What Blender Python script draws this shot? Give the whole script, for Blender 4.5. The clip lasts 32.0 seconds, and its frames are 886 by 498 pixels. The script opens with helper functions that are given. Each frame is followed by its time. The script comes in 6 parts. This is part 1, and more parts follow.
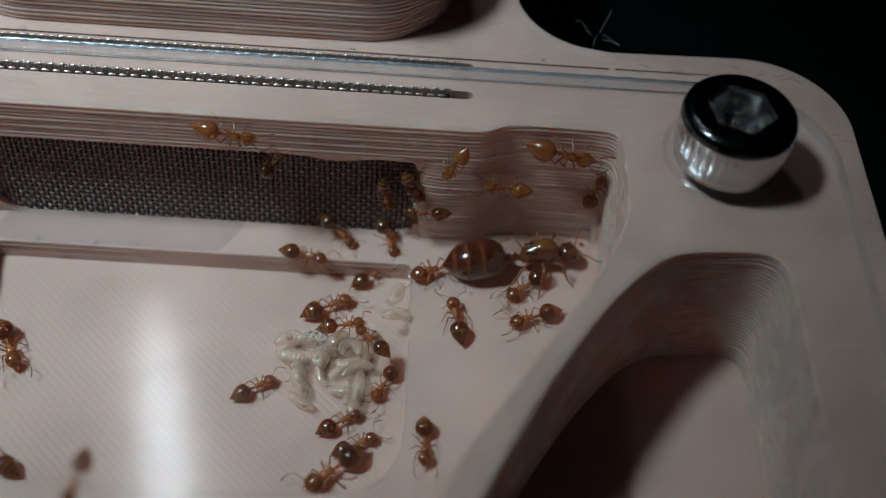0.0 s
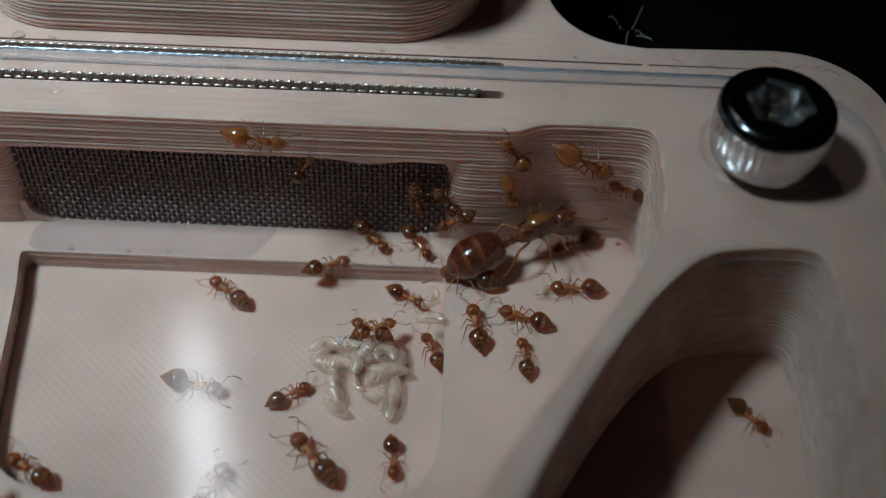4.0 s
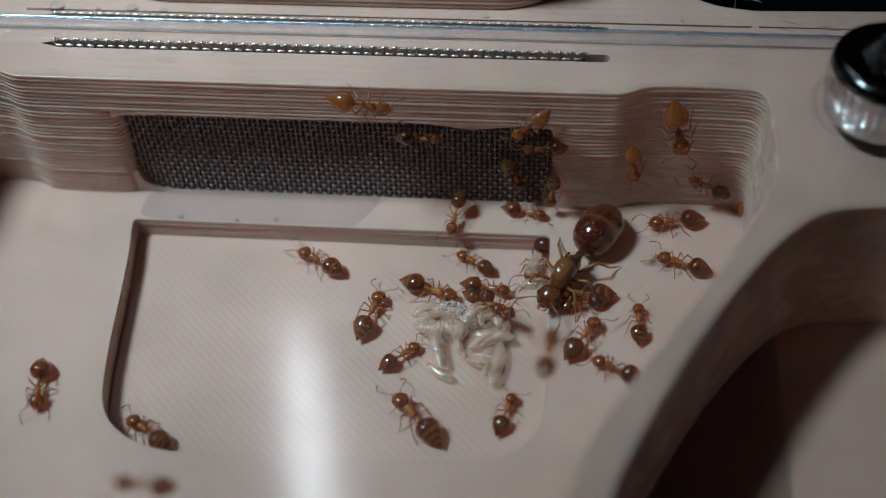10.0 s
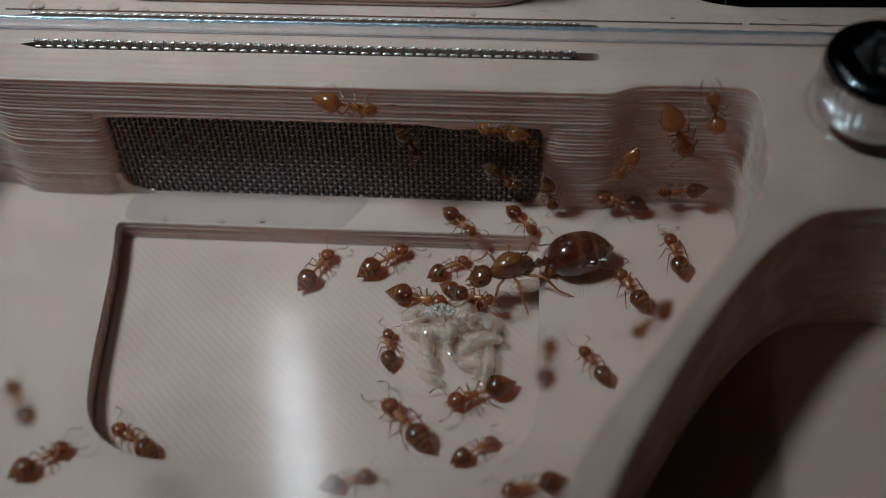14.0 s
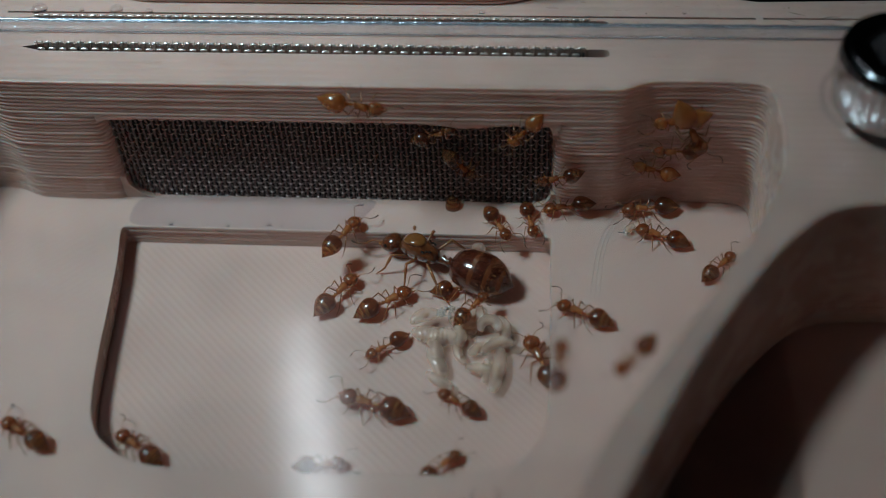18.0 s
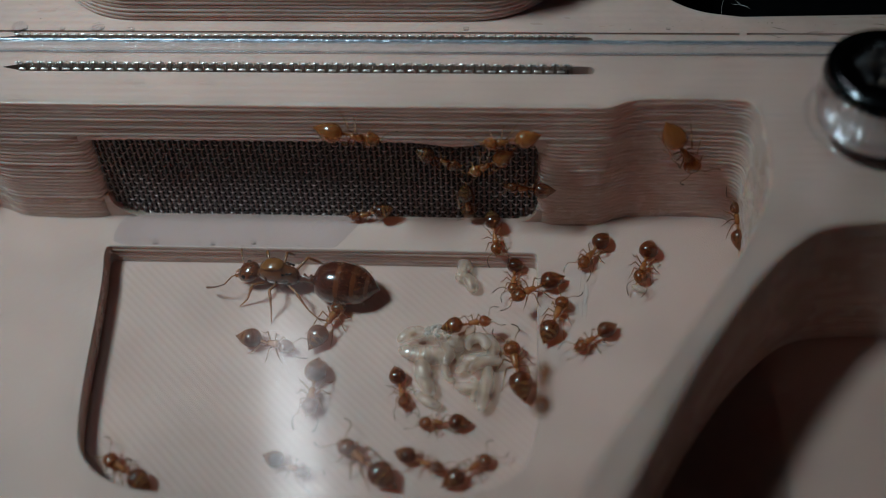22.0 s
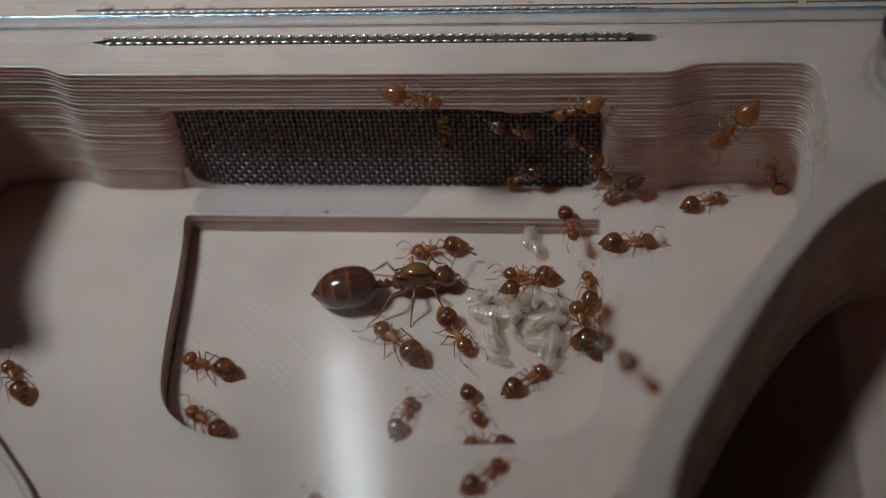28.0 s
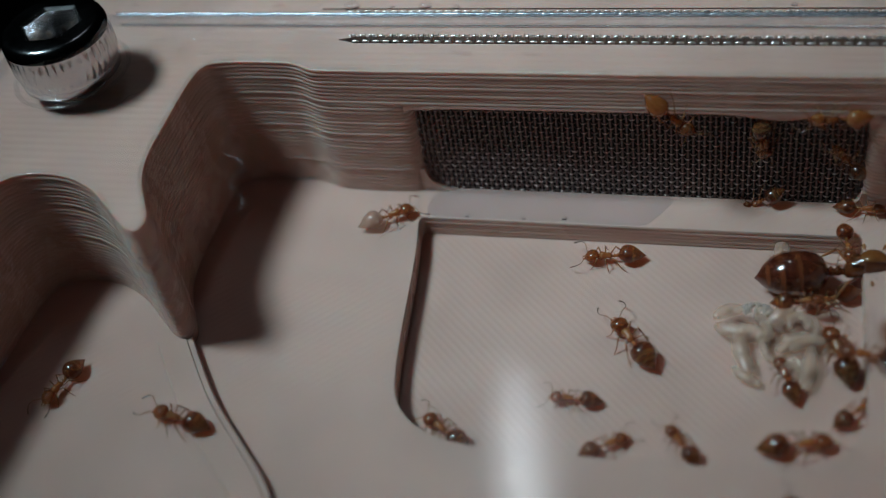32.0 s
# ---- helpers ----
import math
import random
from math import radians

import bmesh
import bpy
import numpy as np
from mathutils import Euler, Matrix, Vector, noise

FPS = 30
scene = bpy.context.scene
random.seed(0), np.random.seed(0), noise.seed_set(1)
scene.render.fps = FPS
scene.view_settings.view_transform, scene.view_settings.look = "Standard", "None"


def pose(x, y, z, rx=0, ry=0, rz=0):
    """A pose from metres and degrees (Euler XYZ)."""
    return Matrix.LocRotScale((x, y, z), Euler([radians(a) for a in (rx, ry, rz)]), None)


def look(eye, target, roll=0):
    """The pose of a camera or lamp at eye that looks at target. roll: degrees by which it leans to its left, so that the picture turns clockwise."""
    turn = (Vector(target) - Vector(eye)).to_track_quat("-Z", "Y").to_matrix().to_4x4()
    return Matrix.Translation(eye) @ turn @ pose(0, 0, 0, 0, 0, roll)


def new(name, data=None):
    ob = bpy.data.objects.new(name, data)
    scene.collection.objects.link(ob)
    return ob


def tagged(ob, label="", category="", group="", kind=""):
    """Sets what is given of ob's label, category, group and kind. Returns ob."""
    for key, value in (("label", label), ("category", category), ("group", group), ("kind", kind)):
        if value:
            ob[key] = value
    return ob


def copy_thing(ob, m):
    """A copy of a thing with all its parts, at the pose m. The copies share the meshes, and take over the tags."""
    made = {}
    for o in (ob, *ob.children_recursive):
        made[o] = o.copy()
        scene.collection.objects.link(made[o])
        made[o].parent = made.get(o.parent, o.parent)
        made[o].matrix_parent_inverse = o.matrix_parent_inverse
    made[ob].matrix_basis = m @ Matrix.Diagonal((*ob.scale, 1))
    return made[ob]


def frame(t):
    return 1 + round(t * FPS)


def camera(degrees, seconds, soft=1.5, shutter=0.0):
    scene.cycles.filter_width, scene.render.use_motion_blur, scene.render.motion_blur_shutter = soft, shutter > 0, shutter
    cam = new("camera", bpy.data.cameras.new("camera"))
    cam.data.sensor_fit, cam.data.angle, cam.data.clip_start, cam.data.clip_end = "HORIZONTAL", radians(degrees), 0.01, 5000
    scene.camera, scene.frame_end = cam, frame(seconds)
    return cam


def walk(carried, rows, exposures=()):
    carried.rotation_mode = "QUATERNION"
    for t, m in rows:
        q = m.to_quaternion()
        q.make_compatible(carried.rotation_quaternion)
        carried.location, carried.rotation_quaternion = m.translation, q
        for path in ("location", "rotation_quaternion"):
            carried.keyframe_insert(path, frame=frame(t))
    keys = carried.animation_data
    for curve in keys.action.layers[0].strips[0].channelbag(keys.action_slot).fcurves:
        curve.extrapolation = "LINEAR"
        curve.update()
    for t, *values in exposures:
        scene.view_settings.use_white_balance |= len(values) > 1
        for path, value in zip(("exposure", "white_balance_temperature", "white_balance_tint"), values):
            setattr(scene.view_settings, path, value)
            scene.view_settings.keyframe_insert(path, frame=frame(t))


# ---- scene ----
from mathutils.geometry import tessellate_polygon

MM = 0.001

# ---- camera: seconds, place in mm, turn in degrees ----
cam = camera(41.23, 32.0, soft=1.0)
PATH = [
    (0.0, -2.95, -43.78, 39.54, 40.32, -3.67, 1.45),
    (0.5, -2.86, -43.66, 39.34, 40.52, -3.25, 1.48),
    (1.0, -2.89, -43.74, 39.30, 40.84, -3.11, 1.24),
    (1.5, -2.93, -43.69, 39.39, 40.76, -2.94, 1.12),
    (2.0, -2.78, -43.50, 39.42, 40.72, -2.49, 1.23),
    (2.5, -3.02, -43.57, 39.22, 40.68, -2.38, 1.14),
    (3.0, -2.80, -43.52, 39.17, 40.58, -1.92, 1.56),
    (3.5, -2.90, -43.41, 38.95, 40.43, -1.74, 1.71),
    (5.5, -2.85, -43.15, 38.93, 40.88, -1.49, 1.50),
    (6.0, -2.79, -43.41, 38.89, 41.16, -1.47, 1.56),
    (6.5, -2.96, -43.51, 38.71, 41.38, -1.41, 1.75),
    (7.0, -2.86, -43.34, 38.70, 41.25, -1.44, 1.75),
    (7.5, -2.62, -43.39, 38.67, 41.29, -1.47, 1.77),
    (8.0, -2.72, -43.48, 38.68, 41.41, -1.58, 1.72),
    (8.5, -2.69, -43.88, 38.79, 41.05, -0.94, 2.22),
    (9.0, -2.62, -45.56, 40.21, 40.93, 0.45, 3.58),
    (9.5, -3.00, -45.67, 39.20, 41.17, 1.45, 4.41),
    (10.0, -2.87, -44.89, 37.23, 41.09, 2.09, 5.00),
    (10.5, -2.35, -45.18, 36.97, 41.15, 2.38, 5.24),
    (11.0, -2.50, -45.17, 37.14, 40.97, 2.31, 5.04),
    (11.5, -2.95, -44.72, 36.97, 41.34, 2.52, 5.10),
    (12.0, -3.16, -43.86, 35.97, 41.38, 2.86, 5.39),
    (12.5, -3.22, -43.82, 36.21, 40.99, 2.90, 5.36),
    (13.0, -3.05, -43.91, 36.60, 40.83, 2.76, 5.14),
    (13.5, -3.16, -43.78, 36.79, 40.58, 2.19, 4.59),
    (14.0, -3.05, -43.80, 37.21, 40.35, 1.90, 4.24),
    (14.5, -3.24, -43.84, 37.35, 40.71, 1.42, 3.70),
    (16.5, -3.52, -43.98, 37.54, 40.74, 1.37, 3.49),
    (17.0, -3.43, -43.99, 37.67, 40.67, 1.40, 3.45),
    (17.5, -3.17, -43.26, 36.64, 40.74, 1.97, 3.89),
    (18.0, -2.84, -43.44, 36.09, 40.90, 2.73, 4.37),
    (18.5, -2.77, -43.56, 35.92, 41.16, 3.23, 4.70),
    (19.0, -2.80, -43.94, 35.72, 41.83, 3.51, 5.03),
    (19.5, -2.49, -43.76, 35.89, 41.74, 3.95, 5.44),
    (20.0, -2.82, -43.91, 36.18, 41.63, 3.70, 5.10),
    (20.5, -3.11, -43.98, 36.48, 41.56, 3.44, 4.76),
    (21.0, -3.21, -43.88, 36.85, 41.44, 3.28, 4.54),
    (21.5, -3.00, -43.80, 37.04, 41.32, 3.34, 4.50),
    (22.0, -3.13, -42.36, 36.96, 40.32, 2.41, 3.33),
    (22.5, -3.13, -42.24, 38.00, 37.42, 1.26, 2.04),
    (23.0, -2.36, -44.18, 40.66, 36.33, 1.85, 2.60),
    (23.5, -2.17, -45.08, 41.46, 36.78, 2.02, 2.81),
    (24.0, -2.24, -44.79, 41.37, 37.40, 2.25, 3.02),
    (24.5, -2.77, -43.75, 39.81, 37.76, 2.33, 2.82),
    (25.0, -2.67, -44.10, 39.47, 38.49, 2.55, 3.04),
    (25.5, -2.99, -44.07, 39.52, 38.84, 2.59, 3.03),
    (27.5, -3.93, -46.35, 36.87, 41.76, 2.79, 3.08),
    (28.0, -3.64, -46.25, 36.14, 42.07, 4.45, 4.91),
    (28.5, -3.59, -46.39, 35.80, 42.64, 5.39, 5.79),
    (29.0, -3.50, -46.33, 35.99, 42.64, 5.67, 5.95),
    (29.5, -3.29, -46.02, 35.75, 43.06, 6.11, 6.50),
    (30.0, -3.03, -46.51, 35.70, 43.26, 6.13, 6.63),
    (30.5, -2.49, -46.85, 35.73, 43.30, 6.06, 6.78),
    (31.0, -3.01, -47.30, 35.28, 44.34, 6.90, 8.25),
    (31.5, -6.31, -47.39, 34.63, 44.81, 7.76, 11.36),
    (32.0, -7.26, -46.49, 33.93, 44.83, 8.69, 12.62),
]
STOPS = [(0.0, 0.36), (6.0, 0.40), (8.0, 0.40), (9.0, 0.5), (10.0, 0.45), (11.0, 0.17), (12.0, 0.08), (14.0, 0.08), (22.0, 0.08), (25.0, 0.08), (28.0, 0.12), (31.0, 0.14), (32.0, 0.05)]
walk(cam, [(t, pose(x * MM, y * MM, z * MM, a, b, c)) for t, x, y, z, a, b, c in PATH], STOPS)
cam.data.dof.use_dof = True
cam.data.dof.focus_distance, cam.data.dof.aperture_fstop = 58.0 * MM, 26

# ---- light: a dark room, one small lamp overhead, a strip light further off ----
world = bpy.data.worlds.new("room")
scene.world = world
world.use_nodes = True
world.node_tree.nodes["Background"].inputs[0].default_value = (0.9, 0.95, 1.0, 1)
world.node_tree.nodes["Background"].inputs[1].default_value = 0.002


def area_lamp(name, eye, target, wide, high, power, colour, roll=0, shape="ELLIPSE"):
    data = bpy.data.lights.new(name, "AREA")
    data.shape, data.size, data.size_y = shape, wide * MM, high * MM
    data.energy, data.color = power, colour
    ob = new(name, data)
    ob.matrix_world = look([v * MM for v in eye], [v * MM for v in target], roll)
    return ob


beam = bpy.data.lights.new("desk_lamp", "SPOT")
beam.energy, beam.color, beam.shadow_soft_size = 1.65, (0.70, 1.0, 1.10), 24 * MM
beam.spot_size, beam.spot_blend = radians(20.0), 0.7
new("desk_lamp", beam).matrix_world = look((-118 * MM, -18 * MM, 172 * MM), (-22.3 * MM, -1.2 * MM, 0))
area_lamp("strip_light", (-75, 146, 300), (-14, -12, 0), 12, 106, 0.027, (0.84, 0.93, 1.0), -9)

# ---- materials ----


def material(name, colour, rough=0.5, metal=0.0, spec=0.5):
    m = bpy.data.materials.new(name)
    m.use_nodes = True
    b = m.node_tree.nodes["Principled BSDF"]
    b.inputs["Base Color"].default_value = (*colour, 1)
    b.inputs["Roughness"].default_value = rough
    b.inputs["Metallic"].default_value = metal
    b.inputs["Specular IOR Level"].default_value = spec
    return m, m.node_tree.nodes, m.node_tree.links, b


def coords(n, l, kind="Object", scale=(1, 1, 1), turn=(0, 0, 0)):
    c = n.new("ShaderNodeTexCoord")
    mp = n.new("ShaderNodeMapping")
    mp.inputs["Scale"].default_value = scale
    mp.inputs["Rotation"].default_value = [radians(a) for a in turn]
    l.new(c.outputs[kind], mp.inputs[0])
    return mp.outputs[0]


def noise_tex(n, l, vec, scale, detail=4, rough=0.55):
    t = n.new("ShaderNodeTexNoise")
    t.inputs["Scale"].default_value, t.inputs["Detail"].default_value = scale, detail
    t.inputs["Roughness"].default_value = rough
    l.new(vec, t.inputs["Vector"])
    return t.outputs["Fac"]


def ramp(n, l, fac, stops):
    r = n.new("ShaderNodeValToRGB")
    e = r.color_ramp.elements
    while len(e) < len(stops):
        e.new(0.5)
    for k, (p, c) in zip(e, stops):
        k.position, k.color = p, (*c, 1)
    l.new(fac, r.inputs[0])
    return r.outputs[0]


def mix(n, l, fac, a, b, kind="MIX"):
    m = n.new("ShaderNodeMix")
    m.data_type, m.blend_type = "RGBA", kind
    for v, s in ((fac, m.inputs[0]), (a, m.inputs[6]), (b, m.inputs[7])):
        if hasattr(v, "links"):
            l.new(v, s)
        else:
            s.default_value = v if isinstance(v, float) else (*v, 1)
    return m.outputs[2]


def bump(n, l, height, dist, strength, b, before=None):
    k = n.new("ShaderNodeBump")
    k.inputs["Distance"].default_value, k.inputs["Strength"].default_value = dist, strength
    l.new(height, k.inputs["Height"])
    if before:
        l.new(before, k.inputs["Normal"])
    l.new(k.outputs[0], b.inputs["Normal"])
    return k.outputs[0]


def plastic(name, colour, rough, stripe=0.0, turn=0, deep=0.5, glint=0.35, soft=0.4):
    """Printed plastic: two scales of mottling, fine relief, on floors the lines of the print head."""
    m, n, l, b = material(name, colour, rough)
    v = coords(n, l)
    dark = tuple(c * 0.84 for c in colour)
    light = tuple(min(1, c * 1.07) for c in colour)
    col = ramp(n, l, noise_tex(n, l, v, 180, 5), [(0.32, dark), (0.62, light)])
    fine = noise_tex(n, l, v, 2600, 3)
    col = mix(n, l, 0.16, col, ramp(n, l, fine, [(0.35, dark), (0.65, light)]))
    l.new(col, b.inputs["Base Color"])
    shine = ramp(n, l, noise_tex(n, l, v, 420, 4), [(0.3, (rough * 0.8,) * 3), (0.7, (min(1, rough * 1.3),) * 3)])
    streak = ramp(n, l, noise_tex(n, l, coords(n, l, scale=(0.22, 1, 1)), 2400, 4), [(0.56, (1, 1, 1)), (0.70, (glint, glint, glint))])
    l.new(mix(n, l, 1.0, shine, streak, "MULTIPLY"), b.inputs["Roughness"])
    before = bump(n, l, fine, 0.02 * MM, 0.5, b)
    if stripe:
        w = n.new("ShaderNodeTexWave")
        w.inputs["Scale"].default_value = 1 / stripe / MM * 0.05 * math.pi * 2
        w.inputs["Distortion"].default_value, w.inputs["Detail Scale"].default_value = 0.9, 0.4
        l.new(coords(n, l, turn=(0, 0, turn)), w.inputs["Vector"])
        bump(n, l, w.outputs["Fac"], 0.05 * MM, deep, b, before)
    b.inputs["Subsurface Weight"].default_value = soft
    b.inputs["Subsurface Radius"].default_value = (1.0, 0.36, 0.22)
    b.inputs["Subsurface Scale"].default_value = 0.8 * MM
    return m


PLASTIC = (0.57, 0.362, 0.308)
M_DECK = plastic("printed_plastic_top", PLASTIC, 0.44, 0.5, 90, 0.25)
M_WALL = plastic("printed_plastic_wall", PLASTIC, 0.26, glint=0.25, soft=0.6)
M_FLOOR = plastic("printed_plastic_floor", PLASTIC, 0.45, 0.36, 46, 0.12, 0.9)
M_PIT = plastic("printed_plastic_tray", PLASTIC, 0.40, 0.33, -46, 0.15, 0.9)
M_TABLE, n, l, b = material("black_cloth", (0.006, 0.006, 0.007), 0.9, 0.0, 0.05)
l.new(ramp(n, l, noise_tex(n, l, coords(n, l), 900, 5), [(0.3, (0.0006, 0.0006, 0.0007)), (0.7, (0.0018, 0.0018, 0.002))]), b.inputs["Base Color"])
bump(n, l, noise_tex(n, l, coords(n, l), 1500, 3), 0.1 * MM, 0.6, b)
M_STEEL, n, l, b = material("bright_steel", (0.62, 0.60, 0.61), 0.24, 1.0)
l.new(ramp(n, l, noise_tex(n, l, coords(n, l, scale=(1, 1, 6)), 700, 4), [(0.3, (0.15,) * 3), (0.7, (0.24,) * 3)]), b.inputs["Roughness"])
# screw top: same steel, with its mirrored dark room put into the colour
M_DARKMIRROR, n, l, b = material("dark_mirror_steel_top", (0.10, 0.10, 0.105), 0.16, 1.0)
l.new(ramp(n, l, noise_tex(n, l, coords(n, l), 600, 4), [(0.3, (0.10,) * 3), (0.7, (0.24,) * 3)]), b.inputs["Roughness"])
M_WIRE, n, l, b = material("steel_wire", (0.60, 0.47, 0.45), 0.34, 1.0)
# slot cross wires: same steel, glint put into a near-white colour
M_GLINT, n, l, b = material("glint_wire", (1.0, 0.90, 0.88), 0.32, 1.0)
# warp: same steel as the weft, shade of the mesh holes put into colour
M_WARP, n, l, b = material("shaded_wire", (0.13, 0.092, 0.090), 0.45, 1.0)
# cut wire ends: brown mirrored from the plastic is put into the steel's colour
M_WIREEND, n, l, b = material("plastic_tinted_wire_end", (0.34, 0.23, 0.18), 0.4, 1.0)
M_BEAD, n, l, b = material("melted_acrylic_rim", (0.55, 0.60, 0.68), 0.25, 0.8)
bump(n, l, noise_tex(n, l, coords(n, l, scale=(1, 0.25, 1), turn=(0, 0, 35)), 2600, 3), 0.12 * MM, 0.8, b)
t, mx = n.new("ShaderNodeBsdfTransparent"), n.new("ShaderNodeMixShader")
mx.inputs[0].default_value = 0.45
l.new(b.outputs[0], mx.inputs[1])
l.new(t.outputs[0], mx.inputs[2])
l.new(mx.outputs[0], n["Material Output"].inputs[0])
# cavity behind the mesh: its shade is put into a near-black colour
M_CAVITY, n, l, b = material("shaded_cavity", (0.030, 0.020, 0.018), 0.8)
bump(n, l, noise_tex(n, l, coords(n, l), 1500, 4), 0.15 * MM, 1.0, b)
M_SPECK, n, l, b = material("dark_dirt", (0.035, 0.022, 0.016), 0.8)
M_FIBRE, n, l, b = material("grey_fibre", (0.38, 0.35, 0.36), 0.5)
M_CRACK, n, l, b = material("brown_groove", (0.16, 0.095, 0.065), 0.7)


def clear_sheet(name, rough, tint):
    """Clear acrylic: see-through, with a gloss that follows the angle."""
    m = bpy.data.materials.new(name)
    m.use_nodes = True
    n, l = m.node_tree.nodes, m.node_tree.links
    n.remove(n["Principled BSDF"])
    out = n["Material Output"]
    t, g, mx = n.new("ShaderNodeBsdfTransparent"), n.new("ShaderNodeBsdfAnisotropic"), n.new("ShaderNodeMixShader")
    t.inputs[0].default_value = (*tint, 1)
    lw, up, fr = n.new("ShaderNodeLayerWeight"), n.new("ShaderNodeMath"), n.new("ShaderNodeMath")
    lw.inputs["Blend"].default_value = 0.5
    up.operation, up.inputs[1].default_value = "POWER", 5.0
    fr.operation, fr.inputs[1].default_value, fr.inputs[2].default_value = "MULTIPLY_ADD", 0.96, 0.038
    l.new(lw.outputs["Facing"], up.inputs[0])
    l.new(up.outputs[0], fr.inputs[0])
    g.inputs["Roughness"].default_value = rough
    g.inputs["Color"].default_value = (1, 1, 1, 1)
    v = coords(n, l, scale=(0.3, 1, 1), turn=(0, 0, -8))
    sc = noise_tex(n, l, v, 3200, 3)
    l.new(ramp(n, l, sc, [(0.35, (rough * 0.75,) * 3), (0.68, (rough * 1.25,) * 3)]), g.inputs["Roughness"])
    l.new(fr.outputs[0], mx.inputs[0])
    l.new(t.outputs[0], mx.inputs[1])
    l.new(g.outputs[0], mx.inputs[2])
    l.new(mx.outputs[0], out.inputs[0])
    return m


M_CLEAR = clear_sheet("clear_acrylic", 0.115, (0.985, 0.985, 0.985))
M_WATER = clear_sheet("water_film", 0.06, (0.80, 0.81, 0.86))
M_DROP = clear_sheet("water_drop", 0.14, (0.97, 0.975, 0.98))
M_EDGE, n, l, b = material("cut_acrylic_edge", (0.80, 0.83, 0.86), 0.24, 0.85)
bump(n, l, noise_tex(n, l, coords(n, l, scale=(1, 1, 0.2)), 3200, 3), 0.10 * MM, 1.0, b)
l.new(ramp(n, l, noise_tex(n, l, coords(n, l), 500, 4), [(0.3, (0.40, 0.47, 0.56)), (0.7, (0.80, 0.88, 1.0))]), b.inputs["Base Color"])
t, mx = n.new("ShaderNodeBsdfTransparent"), n.new("ShaderNodeMixShader")
mx.inputs[0].default_value = 0.68
l.new(b.outputs[0], mx.inputs[1])
l.new(t.outputs[0], mx.inputs[2])
l.new(mx.outputs[0], n["Material Output"].inputs[0])

# ---- mesh helpers, all in mm ----


def part(name, bm, mat, parent=None, label="", smooth=False):
    me = bpy.data.meshes.new(name)
    bm.transform(Matrix.Diagonal((MM, MM, MM, 1)))
    bm.to_mesh(me)
    bm.free()
    for m in mat if isinstance(mat, (list, tuple)) else [mat]:
        me.materials.append(m)
    if smooth:
        me.polygons.foreach_set("use_smooth", [True] * len(me.polygons))
    ob = new(name, me)
    if parent:
        ob.parent = parent
    if label:
        ob["label"] = label
    return ob


def place(x, y, z, rx=0, ry=0, rz=0):
    return pose(x * MM, y * MM, z * MM, rx, ry, rz)


def sheet_mesh(rings, closed_ring=True, cap0=False, cap1=False):
    bm = bmesh.new()
    vs = [[bm.verts.new(p) for p in r] for r in rings]
    n = len(rings[0])
    for a, b in zip(vs, vs[1:]):
        for i in range(n if closed_ring else n - 1):
            j = (i + 1) % n
            bm.faces.new((a[i], a[j], b[j], b[i]))
    if cap0:
        bm.faces.new(vs[0][::-1])
    if cap1:
        bm.faces.new(vs[-1])
    return bm


def smooth_path(pts, step=0.45, closed=False, rounds=3):
    """Corner-cut a polyline of (x, y) and space its points evenly."""
    p = [Vector(q).to_2d() for q in pts]
    for _ in range(rounds):
        q = [] if closed else [p[0]]
        n = len(p)
        for i in range(n if closed else n - 1):
            a, b = p[i], p[(i + 1) % n]
            q += [a.lerp(b, 0.25), a.lerp(b, 0.75)]
        if not closed:
            q.append(p[-1])
        p = q
    loop = p + [p[0]] if closed else p
    out = []
    for a, b in zip(loop, loop[1:]):
        k = max(1, int((b - a).length / step))
        out += [a.lerp(b, i / k) for i in range(k)]
    if not closed:
        out.append(p[-1])
    return out


def corner(x, y, r, a0, a1, n=6):
    """Points of a rounded corner about the centre (x, y)."""
    return [(x + r * math.cos(radians(a0 + (a1 - a0) * i / n)), y + r * math.sin(radians(a0 + (a1 - a0) * i / n))) for i in range(n + 1)]


def normals2(path, closed):
    n, out = len(path), []
    for i in range(n):
        a = path[(i - 1) % n] if closed or i else path[0]
        b = path[(i + 1) % n] if closed or i < n - 1 else path[-1]
        d = (b - a).normalized()
        out.append(Vector((-d.y, d.x)))
    return out


LAYER = 0.24


def layered_wall(path, z0, z1, closed, bead=0.056, lip=True, seed=1, step=LAYER):
    """A printed wall: one bead a layer; the open side lies to the left of the path."""
    nn = normals2(path, closed)
    rnd = random.Random(seed)
    rings = []
    if lip:
        rings += [[(p.x - 0.16 * n.x, p.y - 0.16 * n.y, z0) for p, n in zip(path, nn)]]
    k = max(1, round((z0 - z1) / step))
    for i in range(k):
        top, off, wob = z0 - i * step, rnd.uniform(-0.014, 0.014) + (0.022 if rnd.random() < 0.10 else 0.0), rnd.uniform(0, 50)
        for f, d in ((0.0, 0.0), (0.14, 0.8), (0.5, 1.0), (0.86, 0.8), (0.98, 0.0)):
            if lip and i == 0 and f == 0.0:
                f, d = 0.1, 0.2
            rings.append([(p.x + n.x * (d * bead + (off + 0.008 * math.sin(j * 0.21 + wob)) * d), p.y + n.y * (d * bead + (off + 0.008 * math.sin(j * 0.21 + wob)) * d), top - f * step) for j, (p, n) in enumerate(zip(path, nn))])
    return sheet_mesh(rings, closed)


